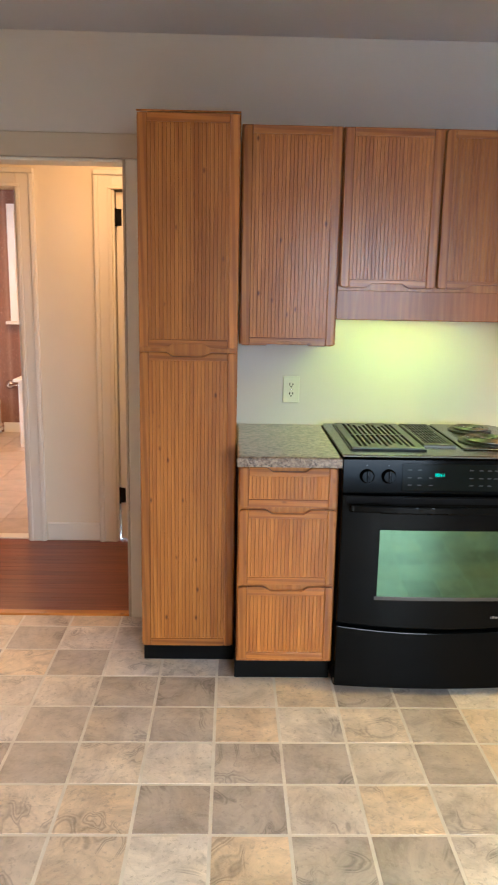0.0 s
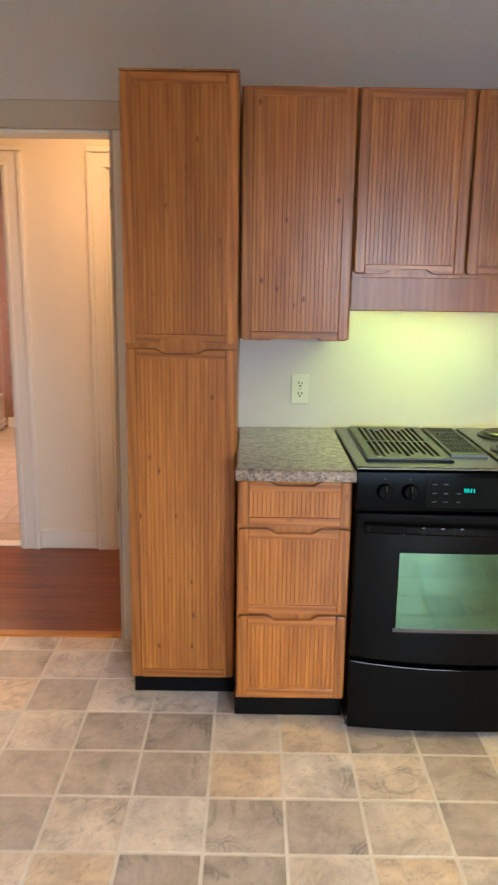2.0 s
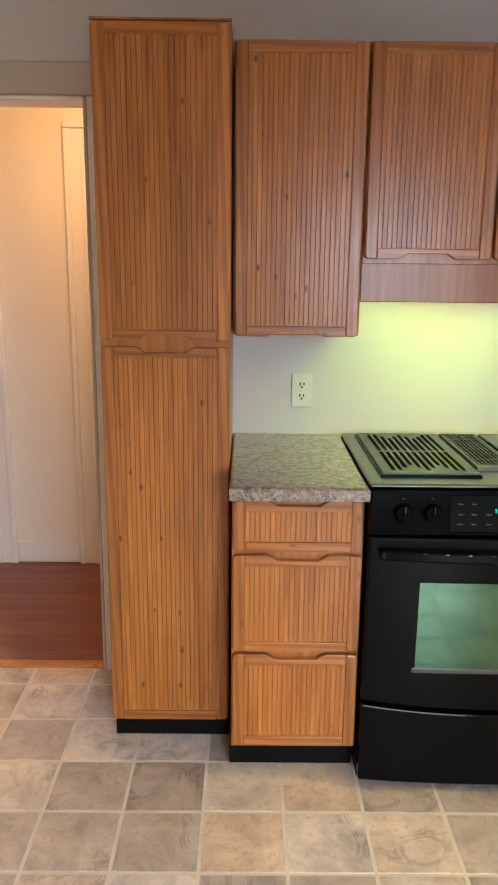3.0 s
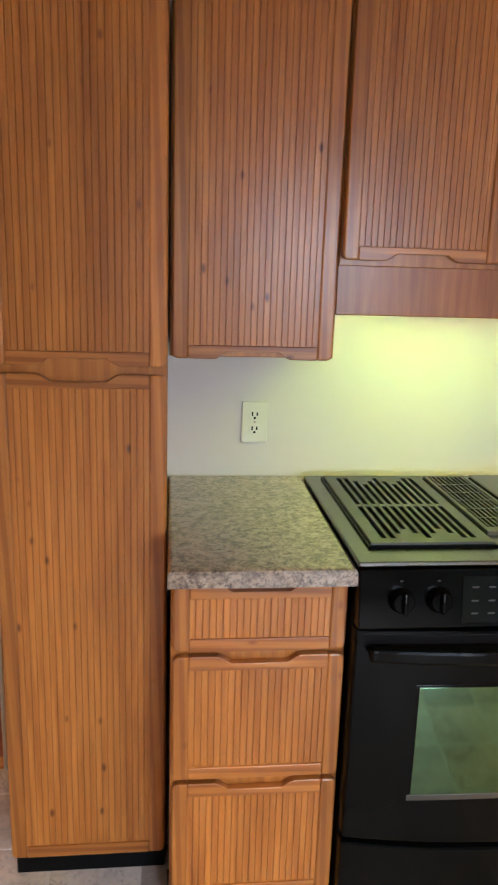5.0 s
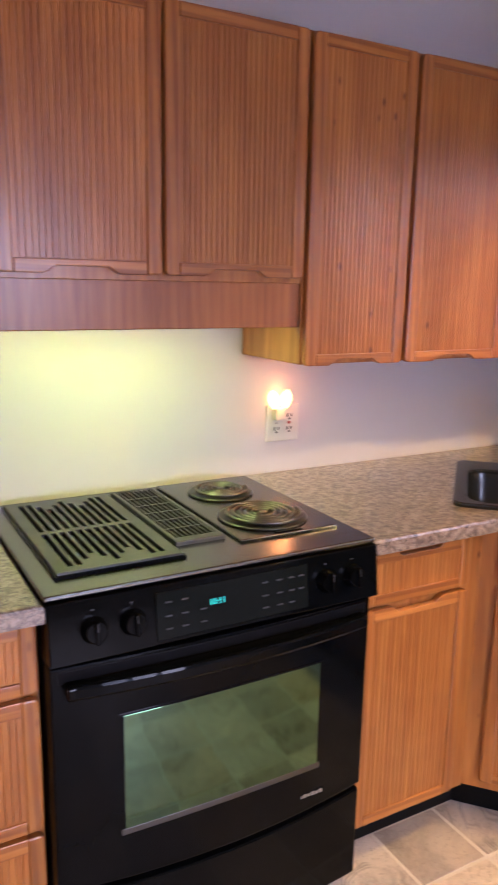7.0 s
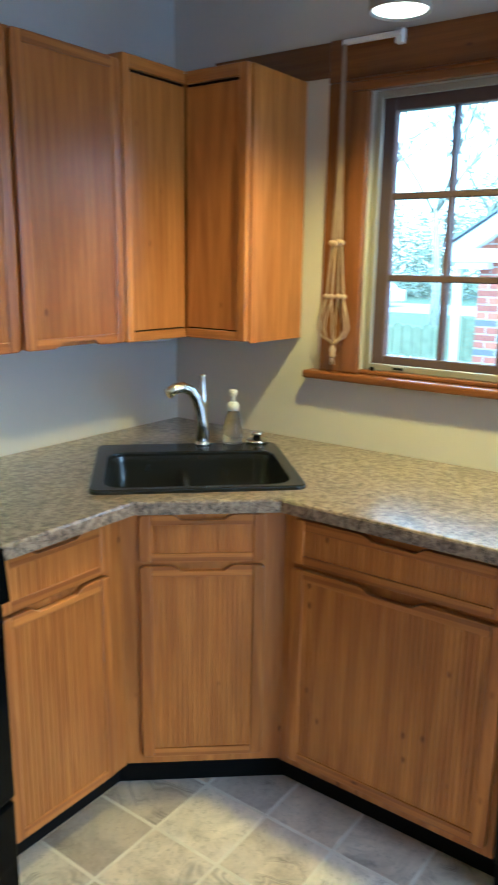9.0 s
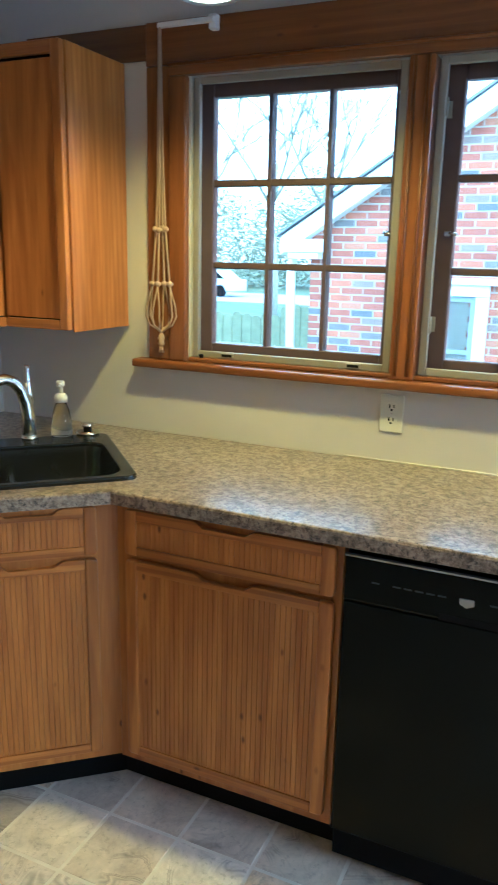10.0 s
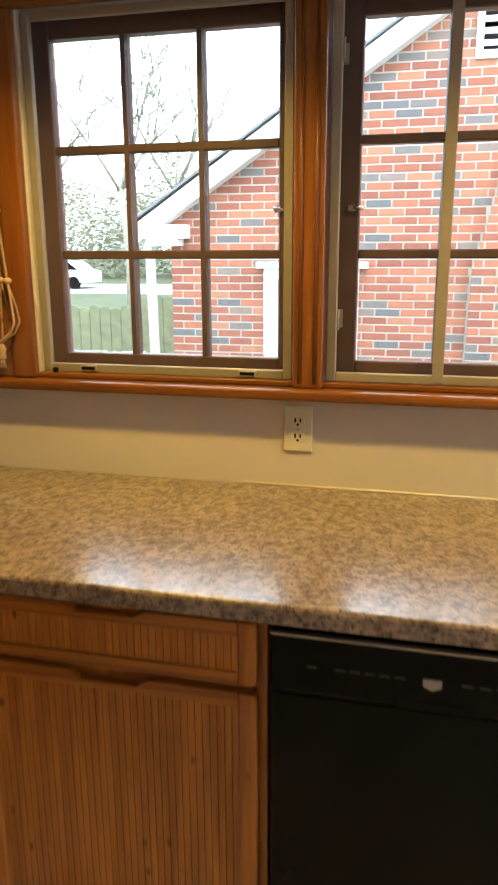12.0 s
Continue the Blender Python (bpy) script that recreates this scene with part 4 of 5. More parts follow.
def casement(name, y1, lab, bar):
    """One window from its north edge y1, 0.672 m wide: aluminium storm frame inside, dark sash of nine panes behind."""
    y0, z0, z1 = y1 - 0.672, 1.192, 2.056
    o = tagged(new(name), lab, "window", "", "structure")
    xs = EX + 0.008
    for a, b, c0, c1 in ((y1 - 0.022, y1, z0, z1), (y0, y0 + 0.022, z0, z1), (y0 + 0.022, y1 - 0.022, z0, z0 + 0.022), (y0 + 0.022, y1 - 0.022, z1 - 0.020, z1)):
        part("storm_frame", box(xs, xs + 0.018, a, b, c0, c1, 0.002), ALU, o, "beige aluminium storm frame")
    if bar:
        part("storm_bar", box(xs - 0.002, xs + 0.02, 1.566, 1.592, z0 + 0.004, z1 - 0.004, 0.002), ALU, o, "beige aluminium storm bar")
    fz0_, fz1_ = 1.236, 2.006
    fy0, fy1 = (y1 - 0.645, y1 - 0.062) if bar else (y1 - 0.627, y1 - 0.044)
    d0, d1 = 2.672, 2.71
    fr = part("sash", box(d0, d1, fy1, y1 + 0.004, z0, z1 + 0.004, 0.003), SASH, o, "dark brown wooden sash")
    part("sash_stile", box(d0, d1, y0 - 0.003, fy0, z0, z1 + 0.004, 0.003), SASH, o)
    part("sash_rail", box(d0, d1, fy0, fy1, z0, fz0_, 0.003), SASH, o)
    part("sash_rail", box(d0, d1, fy0, fy1, fz1_, z1 + 0.004, 0.003), SASH, o)
    pw, ph = (fy1 - fy0) / 3, (fz1_ - fz0_) / 3
    for i in (1, 2):
        part("muntin", prism([(d0 + 0.002, fy0 + i * pw - 0.006), (d0 + 0.012, fy0 + i * pw - 0.010), (d1 - 0.004, fy0 + i * pw - 0.010), (d1 - 0.004, fy0 + i * pw + 0.010), (d0 + 0.012, fy0 + i * pw + 0.010), (d0 + 0.002, fy0 + i * pw + 0.006)], fz0_, fz1_, 0.0, "z"), SASH, o)
        part("muntin", box(d0 + 0.003, d1 - 0.005, fy0, fy1, fz0_ + i * ph - 0.0105, fz0_ + i * ph + 0.0105, 0.003), SASH, o)
    for i in range(3):
        for j in range(3):
            g_ = part("pane", box(2.690, 2.693, fy0 + i * pw + 0.004, fy0 + (i + 1) * pw - 0.004, fz0_ + j * ph + 0.004, fz0_ + (j + 1) * ph - 0.004), PANE, o)
            g_.visible_shadow = False
    for y in ((y1 - 0.13, y1 - 0.56) if not bar else ()):
        cl = part("clip", box(xs - 0.006, xs, y - 0.024, y + 0.024, z0 + 0.004, z0 + 0.020, 0.002), ALU, o, "small metal storm clip")
        part("clip_slot", box(xs - 0.0065, xs - 0.003, y - 0.018, y + 0.018, z0 + 0.008, z0 + 0.016), BLACKM, cl)
    for z in ((1.34, 1.93) if bar else ()):
        part("hinge", join(box(2.668, 2.672, y1 - 0.030, y1 - 0.016, z - 0.022, z + 0.022, 0.001), tube([(xs + 0.006, y1 - 0.024, z - 0.024), (xs + 0.006, y1 - 0.024, z + 0.024)], 0.004, 8)), ALU, o)
    part("latch", join(box(2.660, 2.673, (y1 - 0.045 if bar else fy0) - 0.010, (y1 - 0.045 if bar else fy0) + 0.010, 1.590, 1.606, 0.003), tube([(2.662, (y1 - 0.05 if bar else fy0 + 0.01), 1.60), (2.655, (y1 - 0.075 if bar else fy0 - 0.02), 1.596)], 0.0045, 8)), CHROME, o, "small metal sash latch")
    return o


casement("window_2", 2.600, "nine-pane dark casement window behind a beige storm frame", False)
casement("window_3", 1.842, "nine-pane dark casement window with a storm frame and bar", True)
kb = thing("window_crank_stub", (EX - 0.02, 2.56, 1.192), "small black crank stub on the sill", "knob")
part("stub", lathe([(0.007, 0), (0.008, 0.008), (0.005, 0.012)], (EX - 0.006, 2.56, 1.193), 12), BLACKM, kb)

# ---- spot cylinder, bracket and plant hanger ----
for sy in (2.29, 1.15):
    sl = thing("ceiling_spotlight", (2.12, sy, H), "grey metal cylinder ceiling spotlight, lit warm", "ceiling light", "ceiling spotlights")
    part("housing", join(lathe([(0.061, 2.150), (0.068, 2.106), (0.072, 2.106), (0.072, H - 0.001), (0.05, H - 0.001), (0.061, 2.17), (0.061, 2.150)], (2.12, sy, 0), 36, None, False)), LAMPMETAL, sl, "brushed grey cylinder")
    part("lens", lathe([(0.062, 0), (0.062, 0.003)], (2.12, sy, 2.110), 32), LAMPGLOW, sl, "glowing warm lens")

br = thing("hanger_bracket", (2.55, 2.6, 2.2), "white metal swing bracket on the header board", "bracket")
part("arm", box(2.556, 2.570, 2.50, 2.695, 2.188, 2.204, 0.003), WHITEP, br)
part("wall_plate", box(EX - 0.050, EX - 0.0225, 2.495, 2.52, 2.170, 2.212, 0.003), WHITEP, br)

hg = thing("macrame_plant_hanger", (2.53, 2.68, 2.2), "empty natural rope macrame plant hanger with wooden beads", "plant hanger")
HX, HYY = 2.562, 2.688
zz = [(2.190, 0.002), (1.80, 0.009), (1.602, 0.017)]
cords = [(0, 1), (1, 0), (0, -1), (-1, 0)]
for a, b in cords:
    for o_ in (-0.0025, 0.0025):
        pts = [(HX + a * r_ * 0.6 + o_, HYY + b * r_ + o_, z_) for z_, r_ in zz]
        side = o_ * 4.4  # the two cords of a pair part below the lower bead
        pts += [(HX + a * 0.020 + o_, HYY + b * 0.032 + o_, 1.43), (HX + a * 0.030 - b * side, HYY + b * 0.046 + a * side, 1.36), (HX + a * 0.034 - b * side * 1.2, HYY + b * 0.050 + a * side * 1.2, 1.325),
                (HX + a * 0.026 - b * side, HYY + b * 0.036 + a * side, 1.296), (HX + a * 0.010 + o_, HYY + b * 0.014 + o_, 1.282), (HX + o_, HYY + o_, 1.272)]
        part("cord", tube(pts, 0.003, 6), ROPE, hg)
    part("bead", lathe([(0.004, -0.009), (0.010, -0.004), (0.011, 0.0), (0.010, 0.004), (0.004, 0.009)], (HX + a * 0.011, HYY + b * 0.018, 1.602 + 0.004 * a), 12), ROPE, hg)
    part("bead", lathe([(0.004, -0.009), (0.010, -0.004), (0.011, 0.0), (0.010, 0.004), (0.004, 0.009)], (HX + a * 0.021, HYY + b * 0.033, 1.43), 12), ROPE, hg)
part("knot", lathe([(0.005, -0.026), (0.011, -0.018), (0.008, -0.008), (0.012, 0.002), (0.008, 0.012), (0.004, 0.020)], (HX, HYY, 1.252), 14), ROPE, hg)
for k in range(5):
    part("tassel", tube([(HX + 0.003 * math.cos(k * 1.3), HYY + 0.003 * math.sin(k * 1.3), 1.235), (HX + 0.007 * math.cos(k * 1.3), HYY + 0.007 * math.sin(k * 1.3), 1.205)], 0.002, 5), ROPE, hg)

# unseen fixture and glowing lens, added round the warm fill lamp
dl = thing("warm_fill_fixture", (-1.75, 0.2, H), "unseen round ceiling light added as a warm fill", "ceiling light")
part("ring", lathe([(0.15, 0), (0.16, 0.01), (0.16, 0.025), (0.02, 0.026)], (-1.75, 0.2, H - 0.027), 28), LAMPMETAL, dl)
part("lens", lathe([(0.13, 0), (0.13, 0.004)], (-1.75, 0.2, H - 0.032), 28), LAMPGLOW, dl, "glowing warm lens")
part("lamp_holder", lathe([(0.02, 0), (0.02, 0.09)], (-1.75, 0.2, H - 0.117), 14), WHITEP, dl)

# ---- hall and bathroom ----
j = tagged(new("door_1"), "cream painted doorway lining between kitchen and hall", "doorway", "", "structure")
part("jamb", box(-0.332, -0.3195, NY - 0.004, NY + 0.124, 0, 2.008, 0.003), DOORCREAM_DARK, j)
part("jamb", box(-1.0495, -1.037, NY - 0.004, NY + 0.124, 0, 2.008, 0.003), TRIMW, j)
part("casing", join(box(-1.115, -1.052, NY - 0.016, NY - 0.001, 0, 2.0, 0.006, 2), box(-1.112, -1.085, NY - 0.022, NY - 0.015, 0, 2.0, 0.004, 2)), TRIMW, j)
part("head_lining", box(-1.037, -0.332, NY - 0.004, NY + 0.124, 1.997, 2.0095, 0.003), TRIMW, j)
# white trim here puts the light on this strip into its colour
part("casing", box(-0.3185, -0.2215, NY - 0.013, NY - 0.0005, 0, 2.0085, 0.005, 2), TRIMW, j)
part("head_casing", box(-1.115, -0.2215, NY - 0.013, NY - 0.0005, 2.0105, 2.108, 0.005, 2), DOORCREAM_DARK, j)
part("threshold", prismx([(NY + 0.004, 0.0), (NY + 0.012, 0.008), (NY + 0.05, 0.008), (NY + 0.058, 0.0)], -1.037, -0.332), PINE_H, j, "narrow wooden threshold strip")


def door_casing(name, x0, x1, label):
    o = tagged(new(name), label, "doorway", "", "structure")
    for a, b, s_ in ((x0 - 0.10, x0, -1), (x1, x1 + 0.10, 1)):
        part("casing", join(box(a, b, HY - 0.016, HY - 0.0005, 0, 2.115, 0.003), box(a if s_ < 0 else b - 0.028, a + 0.028 if s_ < 0 else b, HY - 0.026, HY - 0.015, 0, 2.086, 0.006, 2), box((b - 0.022) if s_ < 0 else a, b if s_ < 0 else a + 0.022, HY - 0.021, HY - 0.015, 0, 2.0155, 0.004, 2)), TRIMW, o)
        part("jamb", box(b - 0.006 if s_ < 0 else a - 0.012, b + 0.012 if s_ < 0 else a + 0.006, HY - 0.004, HY + 0.124, 0, 2.014, 0.002), TRIMW, o)
    part("head_casing", join(box(x0, x1, HY - 0.016, HY - 0.0005, 2.016, 2.115, 0.003), box(x0 - 0.10, x1 + 0.10, HY - 0.026, HY - 0.0165, 2.087, 2.115, 0.006, 2), box(x0 - 0.02, x1 + 0.02, HY - 0.021, HY - 0.0165, 2.016, 2.035, 0.004, 2)), TRIMW, o)
    return o


o = door_casing("door_2", -1.75, -1.06, "cream painted casing of the open bathroom doorway")
part("threshold", box(-1.74, -1.07, HY + 0.02, HY + 0.10, -0.002, 0.008, 0.003), TRIMW, o, "pale threshold strip")
for z in (0.30, 1.86):
    part("hinge", box(-1.073, -1.0695, HY + 0.085, HY + 0.115, z - 0.045, z + 0.045), BLACKM, o, "small black hinge")
o = door_casing("door_3", -0.54, 0.30, "cream painted closed door with black hinges in its casing")
part("leaf", join(box(-0.522, 0.285, HY + 0.022, HY + 0.060, 0.008, 2.006, 0.003), box(-0.42, 0.18, HY + 0.017, HY + 0.023, 0.25, 0.95, 0.005), box(-0.42, 0.18, HY + 0.017, HY + 0.023, 1.1, 1.88, 0.005)), TRIMW, o, "cream panelled door leaf")
for z in (0.28, 1.87):
    h_ = part("hinge", join(box(-0.525, -0.492, HY + 0.016, HY + 0.0225, z - 0.045, z + 0.045, 0.001), tube([(-0.524, HY + 0.012, z - 0.05), (-0.524, HY + 0.012, z + 0.05)], 0.006, 8)), BLACKM, o, "black butt hinge")
sk = setting("baseboard", join(box(-0.952, -0.643, HY - 0.014, HY - 0.0005, 0.014, 0.108, 0.002), box(-0.952, -0.643, HY - 0.009, HY - 0.0005, 0.108, 0.114, 0.002)), TRIMW, "cream painted baseboard in the hall")

# unseen panel added to stop sky light leaking through the door's gaps
setting("wall_closet", box(-0.62, 0.42, HY + 0.13, HY + 0.2, 0, 2.45), CREAM, "unseen panel added to block sky light behind the closed door", "wall")
tub = thing("bathtub", (-2.6, 7.0, 0), "white porcelain bathtub with a stepped apron", "bathtub")
ring_o, ring_i = rounded(0.86, 1.56, 0.04, 4, -2.64, 7.0), rounded(0.66, 1.36, 0.16, 4, -2.64, 7.0)
part("shell", slab(ring_o, [ring_i], 0.30, 0.345, 0.014), PORCELAIN, tub)
part("apron", box(-2.235, -2.222, 6.23, 7.77, 0.0, 0.302, 0.003), PORCELAIN, tub)
for z in (0.05, 0.09):
    part("apron_step", box(-2.224, -2.214 + 0.02 - z * 0.15, 6.23, 7.77, z - 0.02, z + 0.012, 0.006, 2), PORCELAIN, tub)
part("end_wall", box(-3.06, -2.235, 6.225, 6.238, 0, 0.302), PORCELAIN, tub)
part("basin", prism(rounded(0.65, 1.35, 0.16, 4, -2.64, 7.0), 0.06, 0.08, 0.0, "z"), PORCELAIN, tub)

bwn = tagged(new("window_4"), "white framed bathroom window with a small sill", "window", "", "structure")
part("window_frame", join(box(-2.075, -2.0, 7.76, 7.799, 1.13, 2.25, 0.004), box(-1.50, -1.425, 7.76, 7.799, 1.13, 2.25, 0.004), box(-2.0, -1.5, 7.76, 7.799, 2.175, 2.25, 0.004)), TRIMW, bwn)
part("blind", box(-2.0, -1.5, 7.775, 7.799, 1.13, 2.175, 0.003), plain("cream_blind", (0.78, 0.68, 0.55), 0.7), bwn, "closed cream roller blind")
part("window_sill", box(-2.11, -1.39, 7.70, 7.799, 1.10, 1.13, 0.006, 2), TRIMW, bwn)
cb = thing("bathroom_cabinet", (-1.5, 7.4, 0), "low white painted bathroom cabinet with an overhanging top", "cabinet")
part("body", box(-1.83, -1.05, 7.05, 7.79, 0, 0.615, 0.004), TRIMW, cb)
part("top", box(-1.865, -1.03, 7.01, 7.795, 0.616, 0.645, 0.006, 2), TRIMW, cb)
rl = thing("paper_holder", (-2.1, 7.75, 0.49), "chrome paper holder on the wallpapered wall", "holder")
part("rosette", lathe([(0.045, 0), (0.045, 0.012), (0.03, 0.03), (0.012, 0.04)], (-2.12, 7.799, 0.492), 18, pose(0, 0, 0, 90)), CHROME, rl)
part("bar", tube([(-2.12, 7.75, 0.492), (-1.95, 7.75, 0.492)], 0.011, 10), CHROME, rl)
setting("baseboard_bath", box(-2.20, -1.84, 7.785, 7.799, 0, 0.10, 0.003), TRIMW, "white baseboard in the bathroom", "baseboard")

# ---- outdoors ----
GZ = -0.55
setting("ground", prism([(2.9, -60), (140, -60), (140, 90), (2.9, 90)], GZ - 0.1, GZ, 0, "z"), GRASS, "dull winter lawn")
setting("road", prism([(33, -60), (42, -60), (42, 110), (33, 110)], GZ + 0.004, GZ + 0.02, 0, "z"), ASPH, "pale concrete street")

HXF = 7.30
hs = thing("neighbour_house", (HXF, 0, GZ), "red and grey brick house gable with white trim", "house")
EY, EZ, SLOPE = 4.15, 1.72, 0.653
WY = 3.90


def roofz(y):
    return EZ + SLOPE * (EY - abs(y))


core = part("wall", prismx([(-WY, GZ), (WY, GZ), (WY, roofz(WY) - 0.03), (0, roofz(0) - 0.03), (-WY, roofz(WY) - 0.03)], HXF + 0.005, HXF + 6.0), MORTAR, hs, "brick gable wall with pale mortar")
for sgn in (1, -1):
    ey, p0 = sgn * EY, sgn * 0.0
    part("rake_board", prismx([(ey, EZ - 0.17), (ey, EZ), (0, roofz(0)), (0, roofz(0) - 0.17)], HXF - 0.16, HXF - 0.13), WHITEO, hs, "wide white rake board")
    part("rake_soffit", prismx([(ey, EZ - 0.17), (ey, EZ - 0.155), (0, roofz(0) - 0.155), (0, roofz(0) - 0.17)], HXF - 0.13, HXF + 0.01), WHITEO, hs)
    part("roof", prismx([(ey * 1.01, EZ - 0.006), (ey * 1.01, EZ + 0.016), (0, roofz(0) + 0.024), (0, roofz(0) + 0.001)], HXF - 0.20, HXF + 6.2), SHINGLE, hs, "grey shingle roof")
    part("eave_return", join(box(HXF - 0.165, HXF + 0.3, sgn * 3.72, sgn * 4.16, 1.58, 1.70, 0.004), box(HXF - 0.15, HXF + 0.3, sgn * 3.78, sgn * 4.08, 1.52, 1.58, 0.004)), WHITEO, hs, "white boxed eave return")
part("downspout", tube([(HXF + 0.1, 4.10, 1.58), (HXF - 0.02, 4.09, 1.45), (HXF - 0.02, 4.06, GZ + 0.1)], 0.045, 8), WHITEO, hs, "white downspout")
wd = part("window", join(box(HXF - 0.05, HXF + 0.03, 2.93, 3.05, 0.265, 1.228, 0.004), box(HXF - 0.05, HXF + 0.03, 2.235, 2.345, 0.265, 1.228, 0.004), box(HXF - 0.05, HXF + 0.03, 2.235, 3.05, 1.23, 1.33, 0.004), box(HXF - 0.08, HXF + 0.03, 2.16, 3.11, 1.33, 1.385, 0.004), box(HXF - 0.07, HXF + 0.03, 2.2, 3.08, 0.20, 0.26, 0.004)), WHITEO, hs, "white trimmed window")
part("pane", box(HXF - 0.005, HXF + 0.0, 2.345, 2.93, 0.26, 1.23), glass("dark_pane", (0.8, 0.85, 0.85), 0.02), wd)
part("sash_frame", join(box(HXF - 0.02, HXF + 0.005, 2.345, 2.39, 0.26, 1.23), box(HXF - 0.02, HXF + 0.005, 2.885, 2.93, 0.26, 1.23), box(HXF - 0.02, HXF + 0.005, 2.39, 2.885, 1.18, 1.23), box(HXF - 0.02, HXF + 0.005, 2.39, 2.885, 0.72, 0.76)), plain("grey_sash", (0.30, 0.31, 0.33), 0.5), wd)
for i in range(22):
    part("blind_slat", box(HXF + 0.004, HXF + 0.009, 2.39, 2.885, 0.29 + i * 0.041, 0.32 + i * 0.041), plain("tan_blind", (0.50, 0.42, 0.32), 0.6) if i == 0 else bpy.data.materials["tan_blind"], wd)


def breast_edge(z_):
    """North edge of the chimney breast at a height: upright, then a sloping shoulder."""
    return 1.36 - 0.015 * (z_ - GZ) if z_ < 1.3 else 1.33 - 0.253 * (z_ - 1.3)


part("chimney_breast", prismx([(-1.2, GZ), (1.352, GZ), (1.322, 1.3), (0.90, 2.97), (-1.2, 2.97)], HXF - 0.095, HXF + 0.004), MORTAR, hs, "brick chimney breast with a sloping shoulder")
vt = part("gable_vent", join(box(HXF - 0.03, HXF + 0.01, 0.93, 0.985, 2.88, 3.50, 0.003), box(HXF - 0.03, HXF + 0.01, 1.355, 1.41, 2.88, 3.50, 0.003), box(HXF - 0.03, HXF + 0.01, 0.985, 1.355, 2.88, 2.94, 0.003), box(HXF - 0.03, HXF + 0.01, 0.985, 1.355, 3.44, 3.50, 0.003)), WHITEO, hs, "white louvred gable vent")
part("vent_back", box(HXF - 0.0, HXF + 0.011, 0.985, 1.355, 2.94, 3.44), BLACKM, vt)
for i in range(6):
    part("slat", moved(box(-0.03, 0.03, 0.985, 1.355, -0.006, 0.006), pose(HXF - 0.012, 0, 2.985 + i * 0.082, 0, 35, 0)), WHITEO, vt)


def bark_limb(points, rads, seg=6):
    return tube(points, rads, seg)


def tree(name, x, y, h, seed, label):
    rng = random.Random(seed)
    o = thing(name, (x, y, GZ), label, "tree", "bare trees")
    part("trunk", tube([(x, y, GZ), (x + 0.05, y, GZ + h * 0.2), (x - 0.1, y + 0.1, GZ + h * 0.42)], [h * 0.018, h * 0.013, h * 0.010], 8), BARK, o)
    limbs = []

    def grow(p, d, length, rad, depth):
        q = p + d * length * 0.5 + Vector((rng.uniform(-1, 1), rng.uniform(-1, 1), rng.uniform(-0.3, 0.6))) * length * 0.08
        e = p + d * length
        limbs.append(tube([p, q, e], [rad, rad * 0.8, rad * 0.6], 5 if depth > 1 else 3))
        if depth:
            for _ in range(3 if depth > 1 else 4):
                nd = (d + Vector((rng.uniform(-0.8, 0.8), rng.uniform(-0.8, 0.8), rng.uniform(-0.25, 0.6)))).normalized()
                grow(p + d * length * rng.uniform(0.55, 1.0), nd, length * rng.uniform(0.55, 0.8), rad * 0.55, depth - 1)

    top = Vector((x - 0.1, y + 0.1, GZ + h * 0.40))
    for k in range(4):
        a = k * 1.7 + rng.random()
        grow(top, Vector((math.cos(a) * 0.6, math.sin(a) * 0.6, 0.9)).normalized(), h * 0.24, h * 0.006, 4)
    part("crown", join(*limbs), BARK, o, "bare tangled branches")


tree("bare_tree", 19.5, 9.4, 8.5, 3, "bare winter tree with many fine branches")
tree("bare_tree", 25.0, 14.5, 10.0, 8, "bare winter tree with many fine branches")
tree("bare_tree", 22.5, 9.0, 9.0, 21, "bare winter tree with many fine branches")

fn = thing("wooden_fence", (9.9, 7.0, GZ), "weathered grey-green board fence", "fence")
for i in range(34):
    y = 3.95 + i * 0.145
    hgt = 1.46 + 0.02 * math.sin(i * 2.1) - (0.14 if i > 8 else 0.0)
    part("board", prismx([(y, GZ + 0.03), (y + 0.137, GZ + 0.03), (y + 0.137, GZ + hgt - 0.03), (y + 0.10, GZ + hgt), (y + 0.04, GZ + hgt), (y, GZ + hgt - 0.03)], 9.9, 9.92 + 0.004 * (i % 2)), FENCE, fn)
for z in (0.3, 1.0):
    part("fence_rail", box(9.925, 9.965, 3.95, 8.9, GZ + z, GZ + z + 0.08), FENCE, fn)
for y in (4.0, 6.4, 8.8):
    part("post", box(9.965, 10.05, y, y + 0.09, GZ, GZ + 1.15), FENCE, fn)
cr = thing("parked_car", (37.5, 21, GZ), "pale blue-white car parked on the street", "car")
part("body", prismx([(18.90, GZ + 0.3), (23.10, GZ + 0.3), (23.10, GZ + 0.85), (22.00, GZ + 0.95), (21.40, GZ + 1.4), (19.90, GZ + 1.4), (19.30, GZ + 0.95), (18.90, GZ + 0.9)], 36.7, 38.4, 0.06), CARB, cr)
part("side_glass", prismx([(19.45, GZ + 0.97), (21.80, GZ + 0.97), (21.30, GZ + 1.34), (19.95, GZ + 1.34)], 36.69, 36.7), BLACK, cr)
for y in (19.7, 22.3):
    w_ = part("wheel", lathe([(0.32, 0), (0.32, 0.2)], (36.68, y, GZ + 0.32), 18, pose(0, 0, 0, 0, 90, 0)), BLACKM, cr)
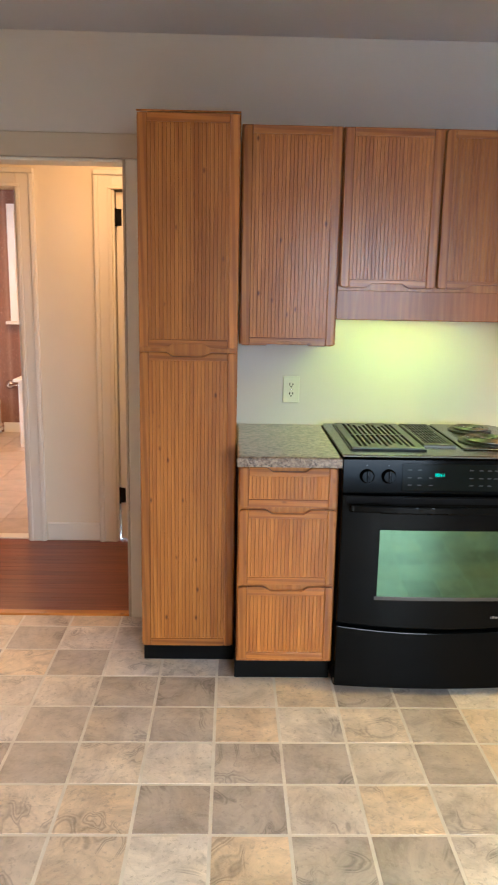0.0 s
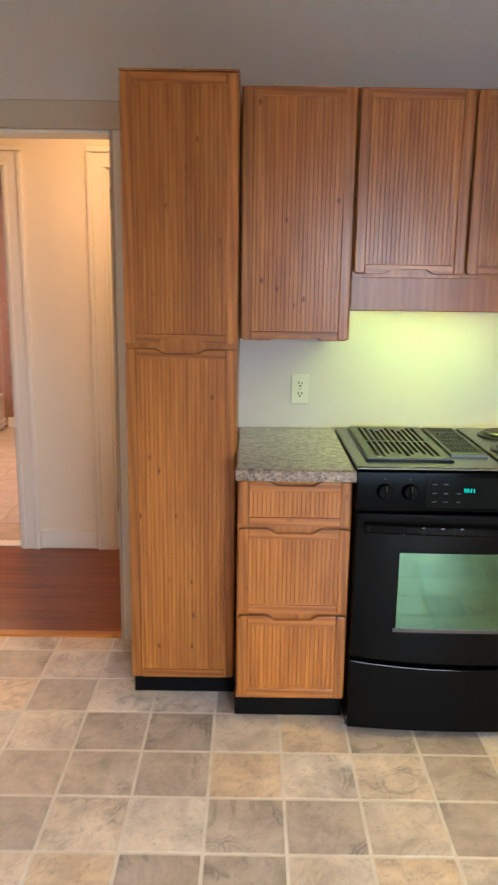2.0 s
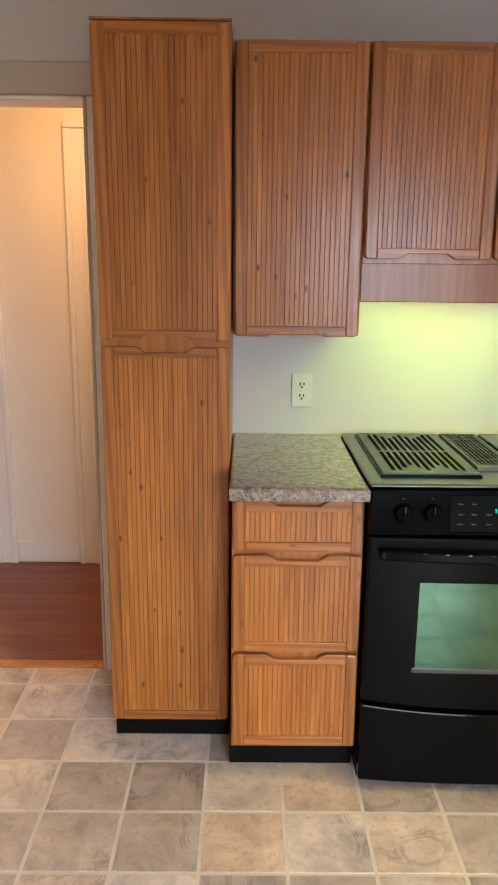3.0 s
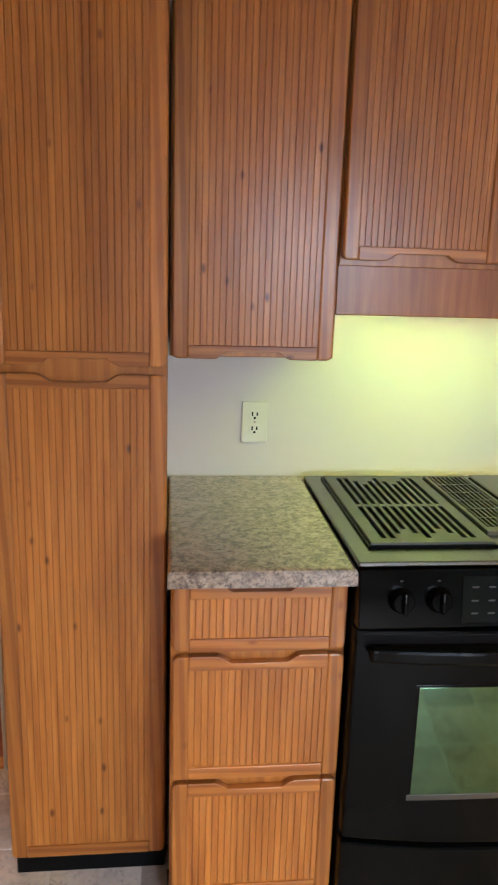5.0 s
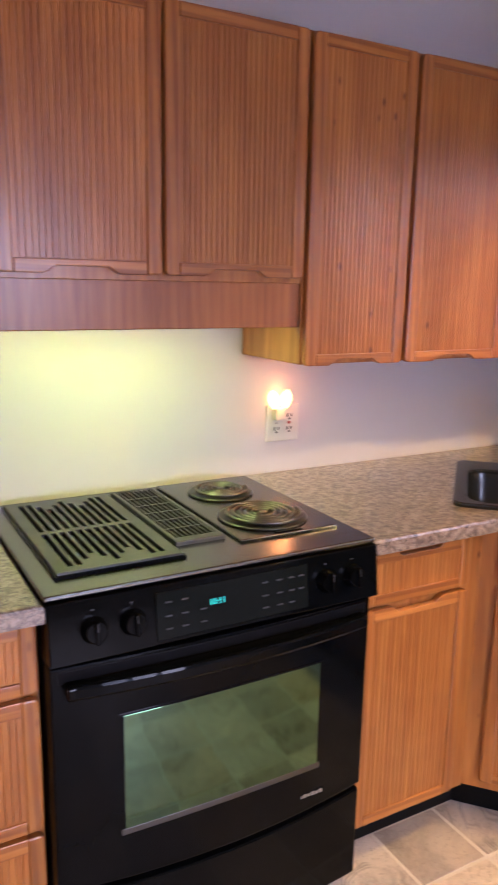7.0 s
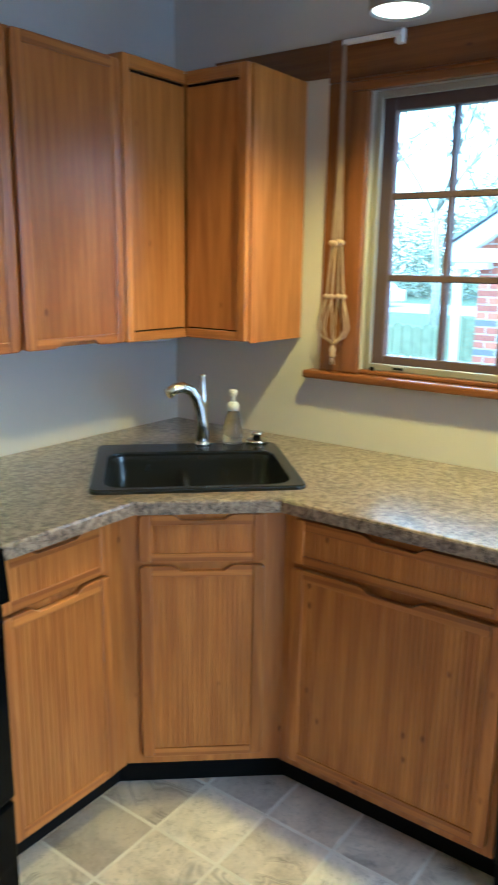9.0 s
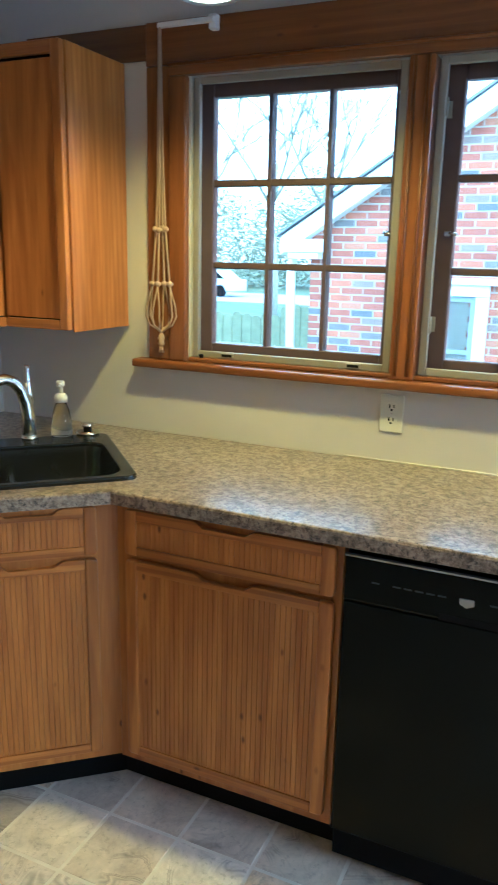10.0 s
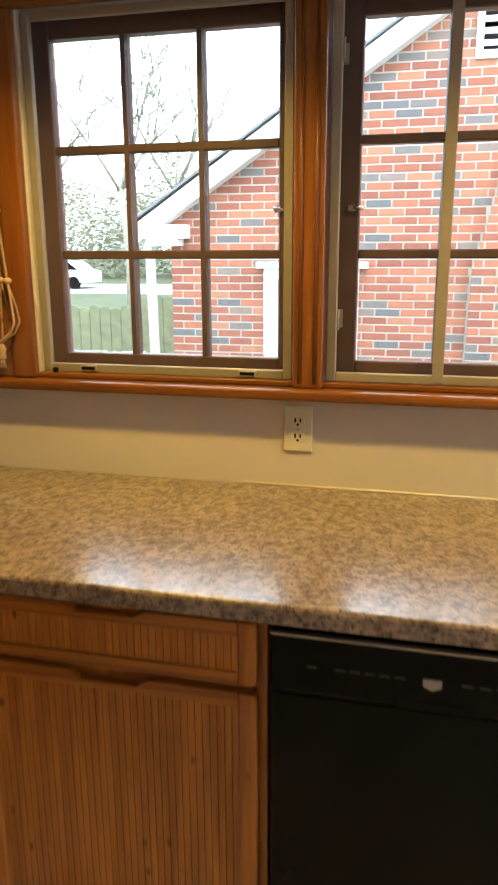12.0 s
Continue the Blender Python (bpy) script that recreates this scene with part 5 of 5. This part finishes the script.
# far scrub, joined
rng = random.Random(5)
vs, fs = [], []
for i in range(60000):
    y = rng.uniform(13, 48)
    x = 52 + rng.uniform(-3, 6)
    hmax = 6.0 + 1.9 * math.sin(y * 0.7) + 1.0 * math.sin(y * 1.9 + 1)
    z = GZ + rng.random() ** 0.8 * max(1.2, hmax)
    a, L_ = rng.uniform(0, 6.28), rng.uniform(0.06, 0.20)
    d1, d2 = Vector((math.cos(a), math.sin(a), rng.uniform(-0.6, 0.8))) * L_, Vector((rng.uniform(-1, 1), rng.uniform(-1, 1), rng.uniform(-1, 1))) * L_ * 0.45
    n0 = len(vs)
    p = Vector((x, y, z))
    vs += [p - d1, p + d2, p + d1, p - d2]
    fs.append((n0, n0 + 1, n0 + 2, n0 + 3))
me = bpy.data.meshes.new("distant_scrub")
me.from_pydata([tuple(v) for v in vs], [], fs)
me.materials.append(SHRUB)
tagged(new("distant_scrub", me), "hazy olive winter scrub and bushes beyond the street", "scrub", "", "stuff")

# ---- pieces of floors and walls ----
TX, TY = 0.2245, 0.218


def tile_mesh(name, sx, sy, z0, z1, mat_, bev=0.0012):
    bm = box(-sx / 2, sx / 2, -sy / 2, sy / 2, z0, z1, bev)
    me_ = bpy.data.meshes.new(name)
    bm.to_mesh(me_), bm.free()
    me_.materials.append(mat_)
    return me_


tm = tile_mesh("tile", TX - 0.0105, TY - 0.0105, -0.004, 0.0, VINYL, 0.0007)
far = bmesh.new()
for i in range(-12, 13):
    for k in range(-20, 6):
        x, y = 0.0865 + (i + 0.5) * TX, 2.452 + (k + 0.5) * TY
        if x - TX / 2 < ROOM_W - 0.2 or x + TX / 2 > EX + 0.15 or y + TY / 2 > NY + 0.17 or y - TY / 2 < ROOM_S - 0.2:
            continue
        if y > 0.35 and x > -2.0:
            o = new("tile", tm)
            o.parent = floor
            o.location = (x, y, 0)
        else:
            me_ = bpy.data.meshes.new("tmp")
            b0 = box(x - TX / 2 + 0.0045, x + TX / 2 - 0.0045, y - TY / 2 + 0.0045, y + TY / 2 - 0.0045, -0.004, 0.0)
            b0.to_mesh(me_), b0.free()
            far.from_mesh(me_)
            bpy.data.meshes.remove(me_)
o = part("joined_tiles", far, VINYL, floor)
tagged(o, "", "", "", "stuff")
bm_ = tile_mesh("board", 3.3, 0.0571, -0.004, 0.001, HALLWOOD, 0.0004)
for i in range(18):
    o = new("board", bm_)
    o.parent = hall_floor
    o.location = (-0.85, NY + 0.062 + i * 0.0575, 0)
BTILE = plain("pink_stone_tile", (0.58, 0.47, 0.38), 0.3, grit=0.14)
bt = tile_mesh("tile", 0.330, 0.330, -0.004, 0.001, BTILE)
for i in range(7):
    for k in range(10):
        o = new("tile", bt)
        o.parent = bath_floor
        o.location = (-3.0 + (i + 0.5) * 0.333, HY + 0.075 + (k + 0.5) * 0.333, 0)

BW, BH, JT = 0.199, 0.0537, 0.014
bme = tile_mesh("brick", 0.012, BW, 0, BH, BRICK, 0.0)
joined_v, joined_f = [], []
row = 0
z = GZ
while z < 4.4:
    y = WY - (0.0 if row % 2 else 0.1067)
    first = True
    while y > -WY:
        y1_, y0_ = y, y - BW
        if first and row % 2 == 0:
            y1_, y0_ = WY, WY - 0.0925
            y = WY - 0.0925
        else:
            y -= BW
        y -= JT
        first = False
        mid = (y0_ + y1_) / 2
        if z + BH > roofz(mid) - 0.06 or y0_ < -WY:
            continue
        if (2.40 < mid < 2.87 and 0.22 < z < 1.25) or (1.0 < mid < 1.34 and 2.90 < z < 3.46):
            continue
        if mid > 1.75 and 0.72 < z < 2.5 and (y1_ - y0_) > 0.19:
            b_o = new("brick", bme)
            b_o.parent = core
            b_o.matrix_parent_inverse = core.matrix_world.inverted()
            b_o.location = (HXF + 0.006, mid, z)
        else:
            edge = breast_edge(z)
            pieces = [(y0_, y1_, 0.0)]
            if -1.2 < y0_ < edge and z < 2.9:
                pieces = [(y0_, min(y1_, edge), 0.1)] + ([(edge + JT, y1_, 0.0)] if y1_ > edge + 0.03 else [])
            for p0, p1, out in pieces:
                n0 = len(joined_v)
                joined_v += [(xx, yy, zz_) for xx in (HXF - out, HXF - out + 0.0125) for yy in (p0, p1) for zz_ in (z, z + BH)]
                joined_f += [tuple(n0 + q for q in f) for f in ((0, 1, 3, 2), (0, 4, 5, 1), (2, 3, 7, 6), (1, 5, 7, 3), (0, 2, 6, 4))]
    z += BH + JT
    row += 1
me = bpy.data.meshes.new("joined_bricks")
me.from_pydata(joined_v, [], joined_f)
me.materials.append(BRICKJ)
o = new("joined_bricks", me)
o.parent = core
o.matrix_parent_inverse = core.matrix_world.inverted()
tagged(o, "", "", "", "stuff")
